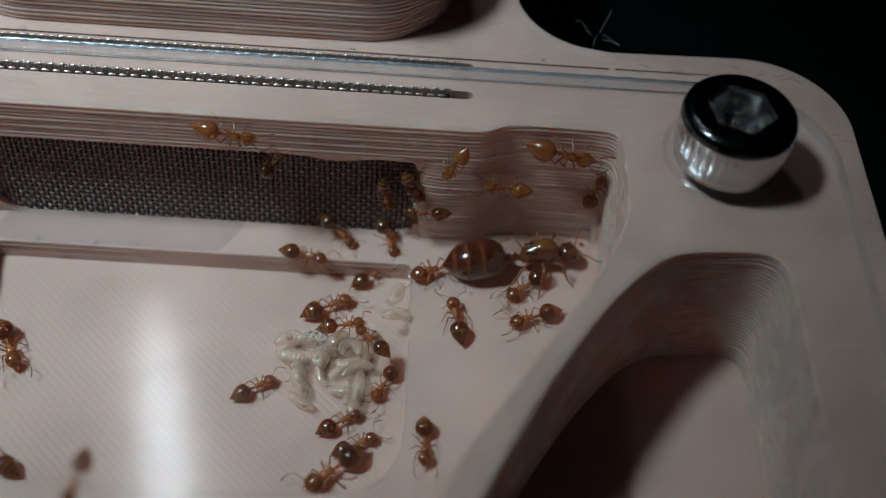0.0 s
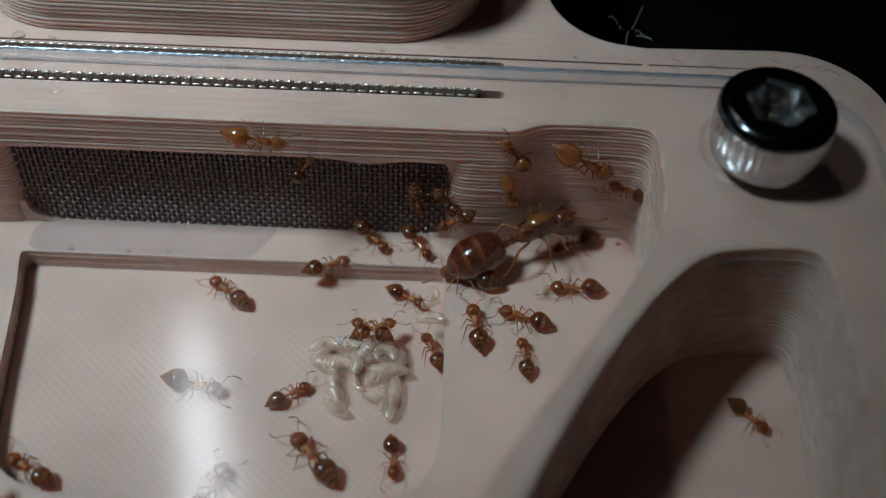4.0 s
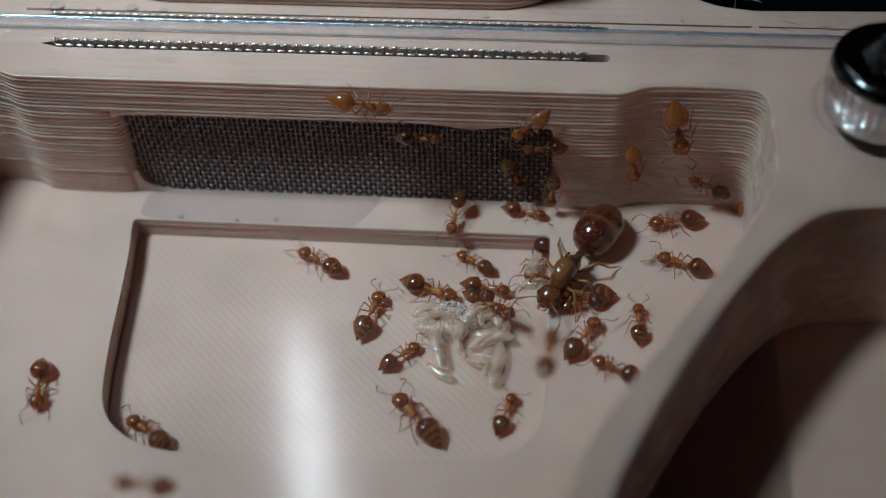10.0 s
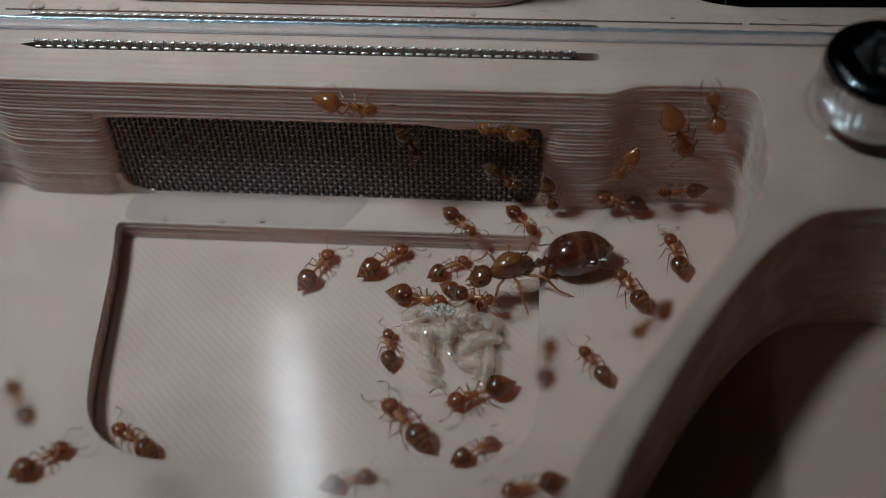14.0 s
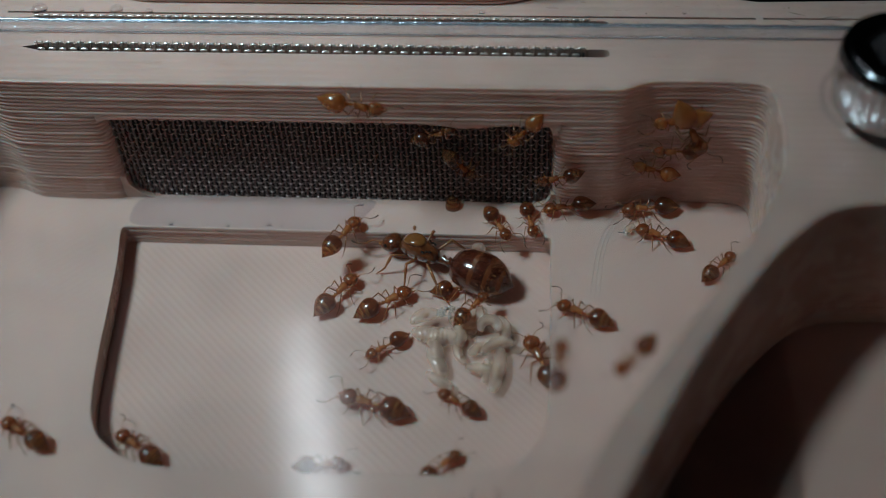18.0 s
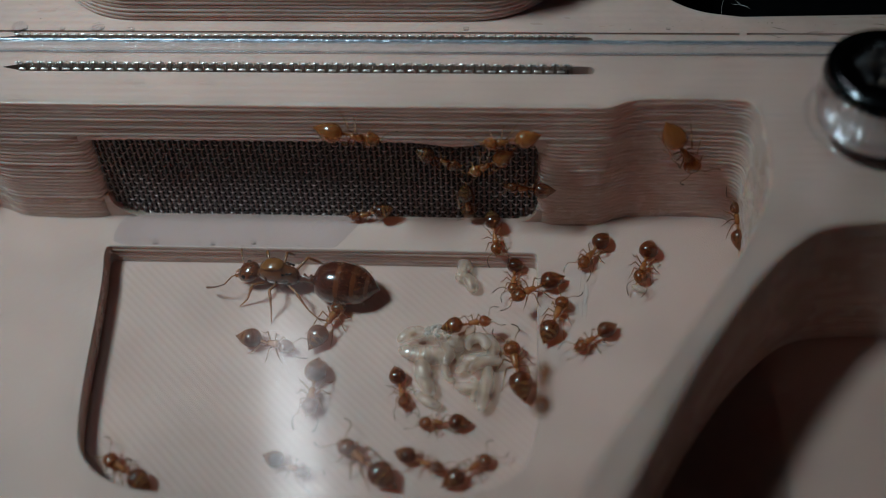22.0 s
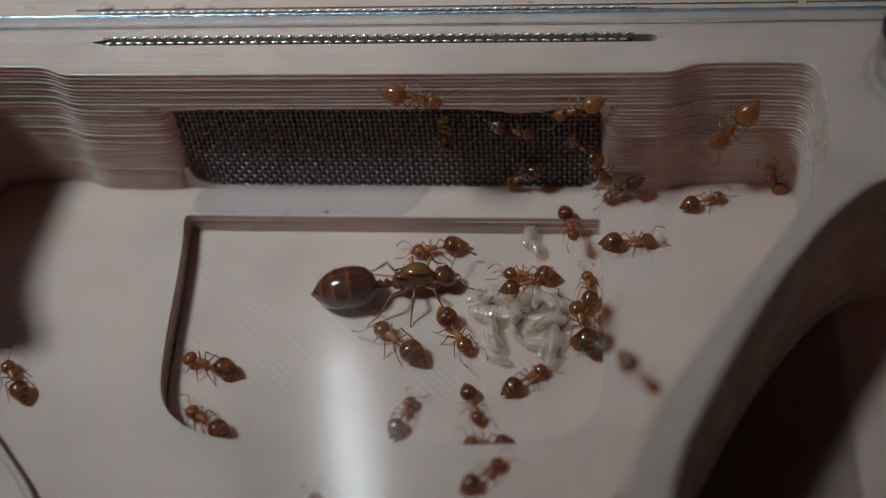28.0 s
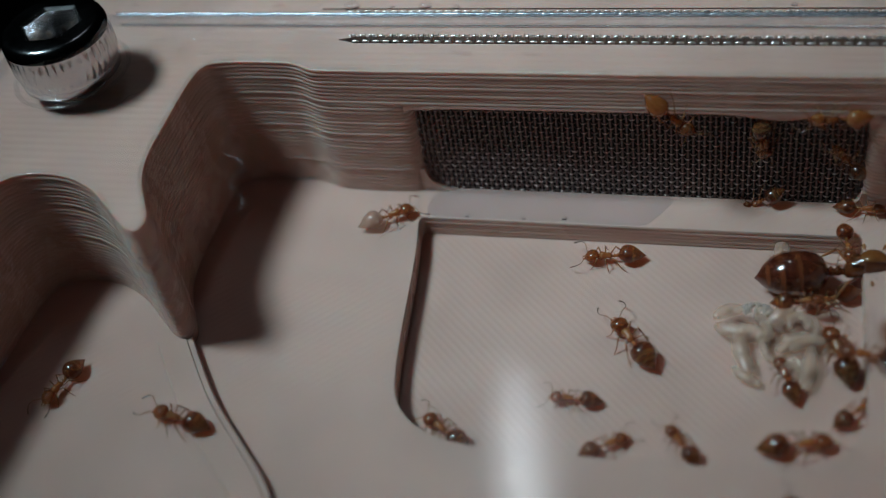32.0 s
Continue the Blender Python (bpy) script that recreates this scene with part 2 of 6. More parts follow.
def flat(outline, holes, z):
    bm = bmesh.new()
    loops = [[Vector((p[0], p[1], z)) for p in q] for q in [outline, *holes]]
    vs = [bm.verts.new(p) for q in loops for p in q]
    for t in tessellate_polygon(loops):
        f = [vs[i] for i in t]
        if len(set(f)) == 3:
            try:
                bm.faces.new(f)
            except ValueError:
                pass
    bmesh.ops.recalc_face_normals(bm, faces=bm.faces)
    if sum(f.normal.z for f in bm.faces) < 0:
        bmesh.ops.reverse_faces(bm, faces=bm.faces)
    return bm


def grown(path, d, closed=True):
    return [(p.x - d * n.x, p.y - d * n.y) for p, n in zip(path, normals2(path, closed))]


def box(x0, x1, y0, y1, z0, z1, bevel=0.0):
    bm = bmesh.new()
    bmesh.ops.create_cube(bm, size=1, matrix=Matrix.LocRotScale(((x0 + x1) / 2, (y0 + y1) / 2, (z0 + z1) / 2), None, (x1 - x0, y1 - y0, z1 - z0)))
    if bevel:
        bmesh.ops.bevel(bm, geom=bm.edges, offset=bevel, segments=2, affect="EDGES")
    return bm


def tube(bm, pts, radii, sides=6, up=Vector((0, 0, 1))):
    rings = []
    for i, p in enumerate(pts):
        a, b = pts[max(0, i - 1)], pts[min(len(pts) - 1, i + 1)]
        d = (Vector(b) - Vector(a)).normalized()
        u = d.cross(up)
        u = u.normalized() if u.length > 1e-6 else Vector((1, 0, 0))
        w = u.cross(d)
        r = radii[i] if isinstance(radii, (list, tuple)) else radii
        rings.append([bm.verts.new(Vector(p) + r * (math.cos(2 * math.pi * k / sides) * u + math.sin(2 * math.pi * k / sides) * w)) for k in range(sides)])
    for a, b in zip(rings, rings[1:]):
        for k in range(sides):
            bm.faces.new((a[k], a[(k + 1) % sides], b[(k + 1) % sides], b[k]))
    bm.faces.new(rings[0][::-1])
    bm.faces.new(rings[-1])


# ---- the plan, in mm: x along the slots, y away, z up from the deck ----
DEEP, PITZ, STEPZ, TABLE = -8.1, -9.3, -7.55, -12.3
BACK, RECESS, HEAD = -2.5, -1.8, -2.1
WIN_L, WIN_R = -24.5, -2.6
MESH = -1.8
HOUSE = 4.6

table = part("ground", box(-300, 300, -300, 300, TABLE - 20, TABLE), M_TABLE)
tagged(table, "black cloth surface under the nest", "table", kind="structure")

nest = tagged(new("ant_nest"), "beige 3D-printed ant nest with ribbed chamber walls", "ant nest")

# main chamber with the side passage on its far end; the open side lies to the left of each path
left_loop = [(-35.6, -3.4), (-35.6, -6.5), (-35.6, -9.0), (-35.2, -10.8), (-34.3, -12.4), (-33.75, -13.4), (-33.9, -14.2), (-34.5, -14.1), (-35.6, -13.1), (-37.2, -11.6), (-39.2, -10.7), (-41.5, -10.7), (-42.7, -11.6), (-43.0, -14.0), (-43.0, -30.0), (-42.0, -31.0)]
right_loop = [(-4.0, -31.0), (-3.0, -30.0), (-2.0, -25.0), (-0.9, -21.5), (2.6, -16.0), (5.6, -11.2), (7.0, -8.2), (7.4, -6.5), (7.4, -2.9), (7.1, -2.0), (6.3, RECESS)]
back_r = [(6.3, RECESS), (2.2, RECESS), (1.4, -2.0), (0.7, -2.4), (-0.2, BACK)]
back_l = [(-28.6, BACK), (-29.5, -2.4), (-30.2, -2.0), (-31.0, RECESS), (-34.4, RECESS), (-35.3, -2.2), (-35.6, -3.4)]
chamber = smooth_path(right_loop[:-1] + back_r + back_l[:-1] + left_loop, closed=True)
lower = smooth_path([(WIN_R - 0.1, 0.2), (WIN_R, -1.6), (WIN_R + 0.15, -2.3), (WIN_R + 0.8, BACK)] + [(-0.2, BACK)] + back_r[::-1][1:] + right_loop[::-1][1:] + left_loop[::-1][:-1] + back_l[::-1] + [(WIN_L - 0.9, BACK), (WIN_L - 0.2, -2.3), (WIN_L, -1.6), (WIN_L + 0.1, 0.2)])[::-1]
part("chamber_wall", layered_wall(chamber, 0, HEAD, True, seed=3), M_WALL, nest, smooth=True)
part("chamber_wall", layered_wall(lower, HEAD, DEEP, False, lip=False, seed=4), M_WALL, nest, smooth=True)

# header over the window, with a sagging lip
rows = []
for j in range(7):
    out, drop = (0.03, 0.10, 0.05, -0.3, -1.3, -2.1, -2.8)[j], (0.0, 0.12, 0.22, 0.26, 0.24, 0.22, 0.2)[j]
    row = []
    for x in np.linspace(WIN_L - 0.4, WIN_R + 0.4, 90):
        e = min(1, (x - WIN_L + 0.4) / 1.2, (WIN_R + 0.4 - x) / 1.2)
        sag = drop * e + (0.28 * math.exp(-((x + 6.6) / 1.4) ** 2) + 0.3 * math.exp(-(x - WIN_L) / 0.7) + 0.35 * math.exp((x - WIN_R) / 0.6)) * (j > 0)
        row.append((x, BACK - (out if out < 0 else out * e - 0.04 * (1 - e)), HEAD - sag))
    rows.append(row)
part("window_header", sheet_mesh(rows, False), M_WALL, nest, smooth=True)


def fillet(x, z, sx, sz, r=1.0, n=8):
    """Solid rounded corner of the window opening at (x, z)."""
    arc = [(x + sx * r * (1 - math.cos(math.pi / 2 * i / n)), z + sz * r * (1 - math.sin(math.pi / 2 * i / n))) for i in range(n + 1)]
    shape = [(x - sx * 0.3, z - sz * 0.3)] + [(x - sx * 0.3, arc[0][1])] + arc + [(arc[-1][0], z - sz * 0.3)]
    return sheet_mesh([[(px, y, pz) for px, pz in shape] for y in (BACK + 0.15, BACK + 0.2, MESH + 0.3)], True, True, False)


for x, z, sx, sz, r in ((WIN_L, DEEP, 1, 1, 1.5), (WIN_R, DEEP, -1, 1, 0.9), (WIN_R, HEAD - 0.2, -1, -1, 0.8)):
    part("window_corner", fillet(x, z, sx, sz, r), M_WALL, nest)
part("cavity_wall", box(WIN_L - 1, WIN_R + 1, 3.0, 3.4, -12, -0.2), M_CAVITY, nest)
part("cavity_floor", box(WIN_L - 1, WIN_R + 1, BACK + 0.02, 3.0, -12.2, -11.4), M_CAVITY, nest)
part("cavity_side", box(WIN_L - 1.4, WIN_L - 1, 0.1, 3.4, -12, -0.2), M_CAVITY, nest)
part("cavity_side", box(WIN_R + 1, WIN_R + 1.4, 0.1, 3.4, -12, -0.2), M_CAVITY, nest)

# chamber floor, the sunken tray in it, and the raised floor of the side passage
pit = smooth_path([(-24.5, -5.0), (-24.5, -4.4), (-23.9, -4.4), (-3.1, -4.4), (-2.5, -4.4), (-2.5, -5.0), (-2.4, -12), (-2.45, -15.6), (-3.6, -17.6), (-6.4, -18.2), (-18.2, -18.4), (-20.8, -18.1), (-22.7, -16.8), (-23.4, -14.6), (-24.1, -7.0)][::-1], closed=True, rounds=2)
step = [(-34.1, -13.5), (-33.0, -15.1), (-31.2, -17.6), (-28.8, -20.0), (-27.0, -21.9), (-26.0, -24.0), (-25.5, -31.0)]
step_path = smooth_path(step)
floor_edge = [(8.2, -1.2), (WIN_R + 0.6, -1.2), (WIN_R + 0.5, -2.12), (WIN_L - 0.5, -2.12), (WIN_L - 0.6, -1.2), (-36.5, -1.2), (-36.5, -13.0)] + [(p.x, p.y) for p in step_path] + [(8.2, -31.5)]
part("chamber_floor", flat(floor_edge, [grown(pit, 0.0)], DEEP), M_FLOOR, nest)
part("sill", sheet_mesh([[(WIN_L - 0.5, -2.12, DEEP), (WIN_R + 0.5, -2.12, DEEP)], [(WIN_L - 0.5, -2.1, -11.5), (WIN_R + 0.5, -2.1, -11.5)]], False), M_WALL, nest)
part("passage_floor", flat([(p.x, p.y) for p in step_path[::-1]] + [(-34.0, -13.0), (-36.0, -12.5), (-38, -10), (-44, -10), (-44, -31.5), (-25.5, -31.5)], [], STEPZ), M_FLOOR, nest)
part("floor_step", layered_wall(step_path, STEPZ, DEEP, False, lip=False, seed=5), M_WALL, nest, smooth=True)
part("tray_wall", layered_wall(pit, DEEP, PITZ, True, bead=0.03, lip=False, seed=6), M_WALL, nest, smooth=True)
part("tray_floor", flat([(p.x, p.y) for p in pit], [], PITZ), M_PIT, nest)

# side chamber beyond the diagonal ridge
side = smooth_path([(1.0, -21.0), (3.5, -16.2), (6.0, -12.4), (8.0, -10.2), (9.4, -9.3), (12.0, -9.05), (13.7, -9.1), (14.4, -10.2), (14.4, -14), (14.3, -30), (13.4, -31), (-0.4, -31), (-0.9, -28), (-0.3, -24)][::-1], closed=True)
part("side_chamber_wall", layered_wall(side, 0, DEEP, True, bead=0.11, seed=7), M_WALL, nest, smooth=True)
part("side_chamber_floor", flat([(p[0], p[1]) for p in grown(side, 0.3)], [], DEEP), M_FLOOR, nest)

# deck with its outline, slots and groove
slot_f = [(-28.6, 0.0)] + corner(-27.6, 0, 0.28, 130, 90, 2) + corner(-0.3, 0, 0.28, 90, -90, 6) + corner(-27.6, 0, 0.28, -90, -130, 2)
slot_r = [(-29.4, 2.2)] + [(x, y * 0.75 + 2.2) for x, y in corner(-28.4, 0, 0.28, 130, 90, 2) + corner(-0.3, 0, 0.28, 90, -90, 6) + corner(-28.4, 0, 0.28, -90, -130, 2)]
outer = smooth_path([(2.0, 26), (2.0, 8.6), (3.0, 6.0), (4.9, 4.4), (7.2, 4.0)], rounds=3) + smooth_path(corner(14.0, -0.8, 5.0, 90, 0, 8) + [(19.0, -20), (19.0, -36)], rounds=1) + smooth_path([(-47.8, -36), (-47.8, -20)] + corner(-42.8, -0.8, 5.0, 180, 90, 8), rounds=1) + smooth_path([(-36.1, 4.0), (-33.8, 4.4), (-31.9, 6.0), (-30.9, 8.6), (-30.9, 26)], rounds=3)
outer = [(p.x, p.y) for p in outer]
groove = [[(-30.2, 2.64), (6.95, 2.64), (6.95, 2.77), (-30.2, 2.77)], [(7.3, 2.66), (12.2, 2.70), (12.2, 2.78), (7.3, 2.78)]]
part("deck", flat(outer, [grown(chamber, 0.16), grown(side, 0.16), slot_f, slot_r] + groove, 0), M_DECK, nest)
for g in groove:
    part("groove", sheet_mesh([[(x, y, 0) for x, y in g], [(x, y, -0.25) for x, y in g]], True, False, True), M_WALL, nest)
part("outer_wall", layered_wall([Vector(p) for p in outer], 0, TABLE, True, seed=8, bead=0.07), M_WALL, nest, smooth=True)
for s in (slot_f, slot_r):
    part("slot_wall", sheet_mesh([[(x, y, 0) for x, y in s], [(x, y, -1.6) for x, y in s]]), M_WALL, nest)

# raised block on the deck, the housing behind the slots
block_path = smooth_path(corner(-6.0, 8.4, 4.8, 0, -90, 8) + corner(-22.8, 8.4, 4.8, -90, -180, 8) + [(-27.6, 24), (-1.2, 24)], closed=True, rounds=1)
rows = layered_wall([Vector((p.x, p.y)) for p in block_path], HOUSE, 0, True, seed=9, lip=True, bead=0.09)
part("raised_housing", rows, M_WALL, nest, smooth=True)
part("housing_top", flat([(p.x, p.y) for p in block_path], [], HOUSE), M_DECK, nest)

# lines left by the print head round the tray and along the step
for d in (0.4, 1.1):
    line = bmesh.new()
    ring = [Vector((x, y, DEEP - 0.02)) for x, y in grown(smooth_path([(p.x, p.y) for p in pit[::3]], 0.5, True, 1), d)]
    ring = [p for p in ring if p.y < -3.6 + 0.0 * d]
    for run in ([p for p in ring if p.x < -22.5], [p for p in ring if p.x > -4.5]):
        cut = [i for i in range(1, len(run)) if (run[i] - run[i - 1]).length > 2]
        run = run[cut[0]:] + run[:cut[0]] if cut else run
        tube(line, run, 0.028, 5)
    part("print_line", line, M_FLOOR, nest, smooth=True)
for d in (0.0, 0.2, 0.4):
    line = bmesh.new()
    tube(line, [Vector((p.x, p.y, DEEP - 0.04)) for p in smooth_path([(1.0 + d, -2.6), (0.42 + d, -3.3), (-0.12 + d, -4.4), (-0.42 + d, -6.0), (-0.6 + d, -8.2 - d)], 0.4)], 0.052, 6)
    part("print_line", line, M_FLOOR, nest, smooth=True)
rnd = random.Random(17)
for i in range(26):
    x, y, a = (rnd.uniform(-38.5, -33.5), rnd.uniform(-8.0, 0.5), rnd.uniform(0, 6.28)) if i < 14 else (rnd.uniform(1, 17), rnd.uniform(1.4, 3.9), rnd.uniform(-0.4, 0.4))
    if i < 14 and x > -36.3 and y < -1.4:
        continue
    scratch, pts = bmesh.new(), []
    for j in range(5):
        pts.append(Vector((x, y, 0.0)))
        a += rnd.uniform(-0.35, 0.35)
        x, y = x + 0.22 * math.cos(a), y + 0.22 * math.sin(a)
    tube(scratch, pts, [0.004, 0.014, 0.02, 0.012, 0.004], 4)
    part("scratch", scratch, M_CRACK, nest)
rows = [[(x, y, STEPZ + z) for x, y in grown(step_path, d, False)] for d, z in ((0.22, 0.0), (0.28, 0.07), (1.55, 0.07), (1.65, 0.0))]
part("step_rim", sheet_mesh([r[2:] for r in rows], False), M_FLOOR, nest, "slightly raised smooth band along the step")

# ---- woven steel screens ----


def screen(x0, x1, z0, z1, px, pz, y, lean, r, amp):
    """A plain weave of steel wire in the upright plane at y, leaning out towards its foot."""
    ob = tagged(new("mesh_screen"), "fine woven steel mesh behind the chamber window", "mesh screen")
    nx, nz = int((x1 - x0) / px), int((z0 - z1) / pz)
    warp, weft = bmesh.new(), bmesh.new()
    for i in range(nx + 1):
        s = 1 if i % 2 else -1
        pts = [Vector((x0 + i * px, y - lean * k * pz + s * amp * (1 if k % 2 else -1), z0 - (k + 0.5) * pz)) for k in range(nz + 1)]
        tube(warp, pts, r * 2.2, 6, Vector((0, 1, 0)))
    for k in range(nz + 1):
        s = 1 if k % 2 else -1
        pts = []
        for i in range(nx + 1):
            out = y - lean * k * pz - s * amp * (1 if i % 2 else -1)
            pts += [Vector((x0 + (i - 0.3) * px, out, z0 - (k + 0.5) * pz)), Vector((x0 + (i + 0.3) * px, out, z0 - (k + 0.5) * pz))]
        tube(weft, pts, r, 5, Vector((0, 0, 1)))
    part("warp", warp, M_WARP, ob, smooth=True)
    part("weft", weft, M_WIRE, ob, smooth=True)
    return ob


def slot_screen(x0, x1, y, pitch, r, tall, deep):
    """The cut edge of a woven screen standing in a slot: bent ends above two cross wires coloured bright for their
    glint.
    """
    ob = tagged(new("mesh_strip"), "cut edge of steel mesh standing in a deck slot", "mesh screen", "slot screens")
    rnd = random.Random(int(y * 10) + 3)
    ends, cross = bmesh.new(), bmesh.new()
    n = int((x1 - x0) / pitch)
    for i in range(n + 1):
        s, x = 1 if i % 2 else -1, x0 + i * pitch
        j = rnd.uniform(-0.03, 0.03)
        tube(ends, [Vector((x, y - 0.04 + s * 0.05, -1.0)), Vector((x, y - deep + s * 0.07, -0.1)), Vector((x + j, y + 0.02 - s * 0.06, tall * 0.55)), Vector((x + 2 * j, y + 0.10, tall + rnd.uniform(-0.04, 0.05)))], r * 0.55, 5, Vector((0, 1, 0)))
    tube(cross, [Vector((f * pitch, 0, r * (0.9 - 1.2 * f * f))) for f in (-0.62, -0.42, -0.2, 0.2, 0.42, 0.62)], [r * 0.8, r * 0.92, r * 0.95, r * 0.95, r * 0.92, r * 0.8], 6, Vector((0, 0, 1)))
    dash = part("cross_wire", cross, M_GLINT, ob, smooth=True)
    spots = [(x0 + i * pitch, y + dy + rnd.uniform(-0.012, 0.012), z) for k, (dy, z) in enumerate(((deep * 0.8, tall * 0.45), (-deep - 0.10, 0.04))) for i in range(k, n, 2)]
    for i, spot in enumerate(spots):
        wire = dash
        if i:
            wire = new("cross_wire", dash.data)
            wire.parent = ob
        wire.location = Vector(spot) * MM
    part("wire_end", ends, M_WIREEND, ob, smooth=True)
    return ob


screen(WIN_L - 0.3, WIN_R + 0.3, -1.95, -8.6, 0.268, 0.30, MESH, 0.03, 0.036, 0.06)
slot_screen(-27.8, -0.9, 0.04, 0.27, 0.058, 0.26, 0.15)
slot_screen(-28.5, -0.8, 2.22, 0.24, 0.05, 0.20, 0.10)

def blob(x, y, z, rx, ry, rz, sides=8, rows=5):
    return sheet_mesh([[(x + rx * math.cos(math.pi * i / rows) * 0.999, y + ry * max(0.02, math.sin(math.pi * i / rows)) * math.cos(2 * math.pi * k / sides), z + rz * max(0.02, math.sin(math.pi * i / rows)) * math.sin(2 * math.pi * k / sides)) for k in range(sides)] for i in range(rows + 1)], True, True, True)


# ---- clear cover sheet, screwed down ----
COVER = 0.85
rim = smooth_path(corner(12.6, -3.9, 5.0, 90, 0, 8) + [(17.6, -36), (-46.4, -36)] + corner(-41.4, -3.9, 5.0, 180, 90, 8), closed=True, rounds=1)[::-1]
rings = [[(p.x, p.y, z) for p in rim] for z in (0.03, COVER)]
cover = part("cover_sheet", sheet_mesh(rings, True, True, True), M_CLEAR)
cover.visible_shadow = False
tagged(cover, "clear acrylic cover sheet lying on the nest", "cover sheet")
rows = [[(p.x + n.x * d, p.y + n.y * d, z) for p, n in zip(rim, normals2(rim, True))] for d, z in ((0.02, 0.03), (0.05, COVER * 0.25), (0.02, COVER * 0.32), (0.09, COVER * 0.6), (0.05, COVER * 0.8), (0.02, COVER))]
part("cut_edge", sheet_mesh(rows), M_EDGE, cover, "frosted silvery cut edge").visible_shadow = False
saw = smooth_path([(12.6, 1.12), (-41.4, 1.12)], 0.12, rounds=0)
for z, r in ((0.07, 0.052), (COVER - 0.03, 0.022)):
    line = bmesh.new()
    tube(line, [Vector((p.x, p.y, z)) for p in saw], [r * (1.25 if i % 2 else 0.75) for i in range(len(saw))], 5)
    part("edge_line", line, M_STEEL, cover, "silvery saw-marked line along the cut")
rim_bead = bmesh.new()
tube(rim_bead, [Vector((p.x, 1.10 + 0.012 * math.sin(p.x * 5.1), COVER - 0.07 + 0.01 * math.sin(p.x * 3.3))) for p in smooth_path([(12.6, 1.1), (-41.4, 1.1)], 0.3, rounds=0)], 0.11, 10)
part("edge_bead", rim_bead, M_BEAD, cover, "rounded bluish rim of the cut", smooth=True).visible_shadow = False


def screw(x, y):
    ob = tagged(new("socket_screw"), "steel hex socket screw with a knurled head", "screw")
    prof = [(2.42, COVER + 0.02), (2.56, COVER + 0.12), (2.58, COVER + 0.55), (2.60, COVER + 0.80), (2.65, COVER + 0.95), (2.66, COVER + 2.05), (2.66, COVER + 2.20), (2.68, COVER + 2.35), (2.67, COVER + 2.55), (2.58, COVER + 2.80), (2.42, COVER + 2.94), (2.20, COVER + 3.0)]
    n = 336
    rings = []
    for r, z in prof:
        knurl = 0.045 if COVER + 0.9 < z < COVER + 2.1 else 0.012 if COVER + 0.7 < z < COVER + 2.3 else 0
        rings.append([((r + knurl * (0.3 + 0.7 * math.sin(2 * math.pi * k / 8))) * math.cos(2 * math.pi * k / n), (r + knurl * (0.3 + 0.7 * math.sin(2 * math.pi * k / 8))) * math.sin(2 * math.pi * k / n), z) for k in range(n)])

    def hexr(a, r):
        a = (a % (math.pi / 3)) - math.pi / 6
        return r / math.cos(a)
    for r, z in ((1.42, COVER + 3.0), (1.27, COVER + 2.86), (1.25, COVER + 1.5), (0.9, COVER + 1.25)):
        rings.append([(hexr(2 * math.pi * k / n + 0.3, r) * math.cos(2 * math.pi * k / n), hexr(2 * math.pi * k / n + 0.3, r) * math.sin(2 * math.pi * k / n), z) for k in range(n)])
    part("head", sheet_mesh(rings[:8]), M_STEEL, ob, smooth=True)
    part("cap", sheet_mesh(rings[7:13]), M_DARKMIRROR, ob, "polished top, coloured dark for the dark room it mirrors", smooth=True)
    part("hex_socket", sheet_mesh(rings[12:], True, False, True), M_STEEL, ob)
    sh = [[(1.45 * math.cos(2 * math.pi * k / 24), 1.45 * math.sin(2 * math.pi * k / 24), z) for k in range(24)] for z in (COVER + 0.02, -7)]
    part("shank", sheet_mesh(sh, True, True, True), M_STEEL, ob, smooth=True)
    tor = [[((2.95 + 0.12 * math.cos(2 * math.pi * j / 8)) * math.cos(2 * math.pi * k / 72), (2.95 + 0.12 * math.cos(2 * math.pi * j / 8)) * math.sin(2 * math.pi * k / 72), COVER + 0.02 + 0.06 * math.sin(2 * math.pi * j / 8)) for k in range(72)] for j in range(9)]
    part("washer", sheet_mesh(tor), M_DROP, ob, "clear raised ring round the head", smooth=True).visible_shadow = False
    rnd = random.Random(8)
    for i in range(9):
        a, r = rnd.uniform(0, 6.28), 0.95 * math.sqrt(rnd.random())
        part("dirt", blob(r * math.cos(a), r * math.sin(a), COVER + 1.34, rnd.uniform(0.08, 0.2), rnd.uniform(0.06, 0.16), 0.10, 6, 4), M_CRACK, ob)
    ob.matrix_world = place(x, y, 0, 0, 0, 0)
    return ob


s = screw(11.96, -3.95)
tagged(s, group="cover screws")
s2 = copy_thing(s, place(-41.6, -4.0, 0, 0, 0, 25))

# ---- creature materials ----


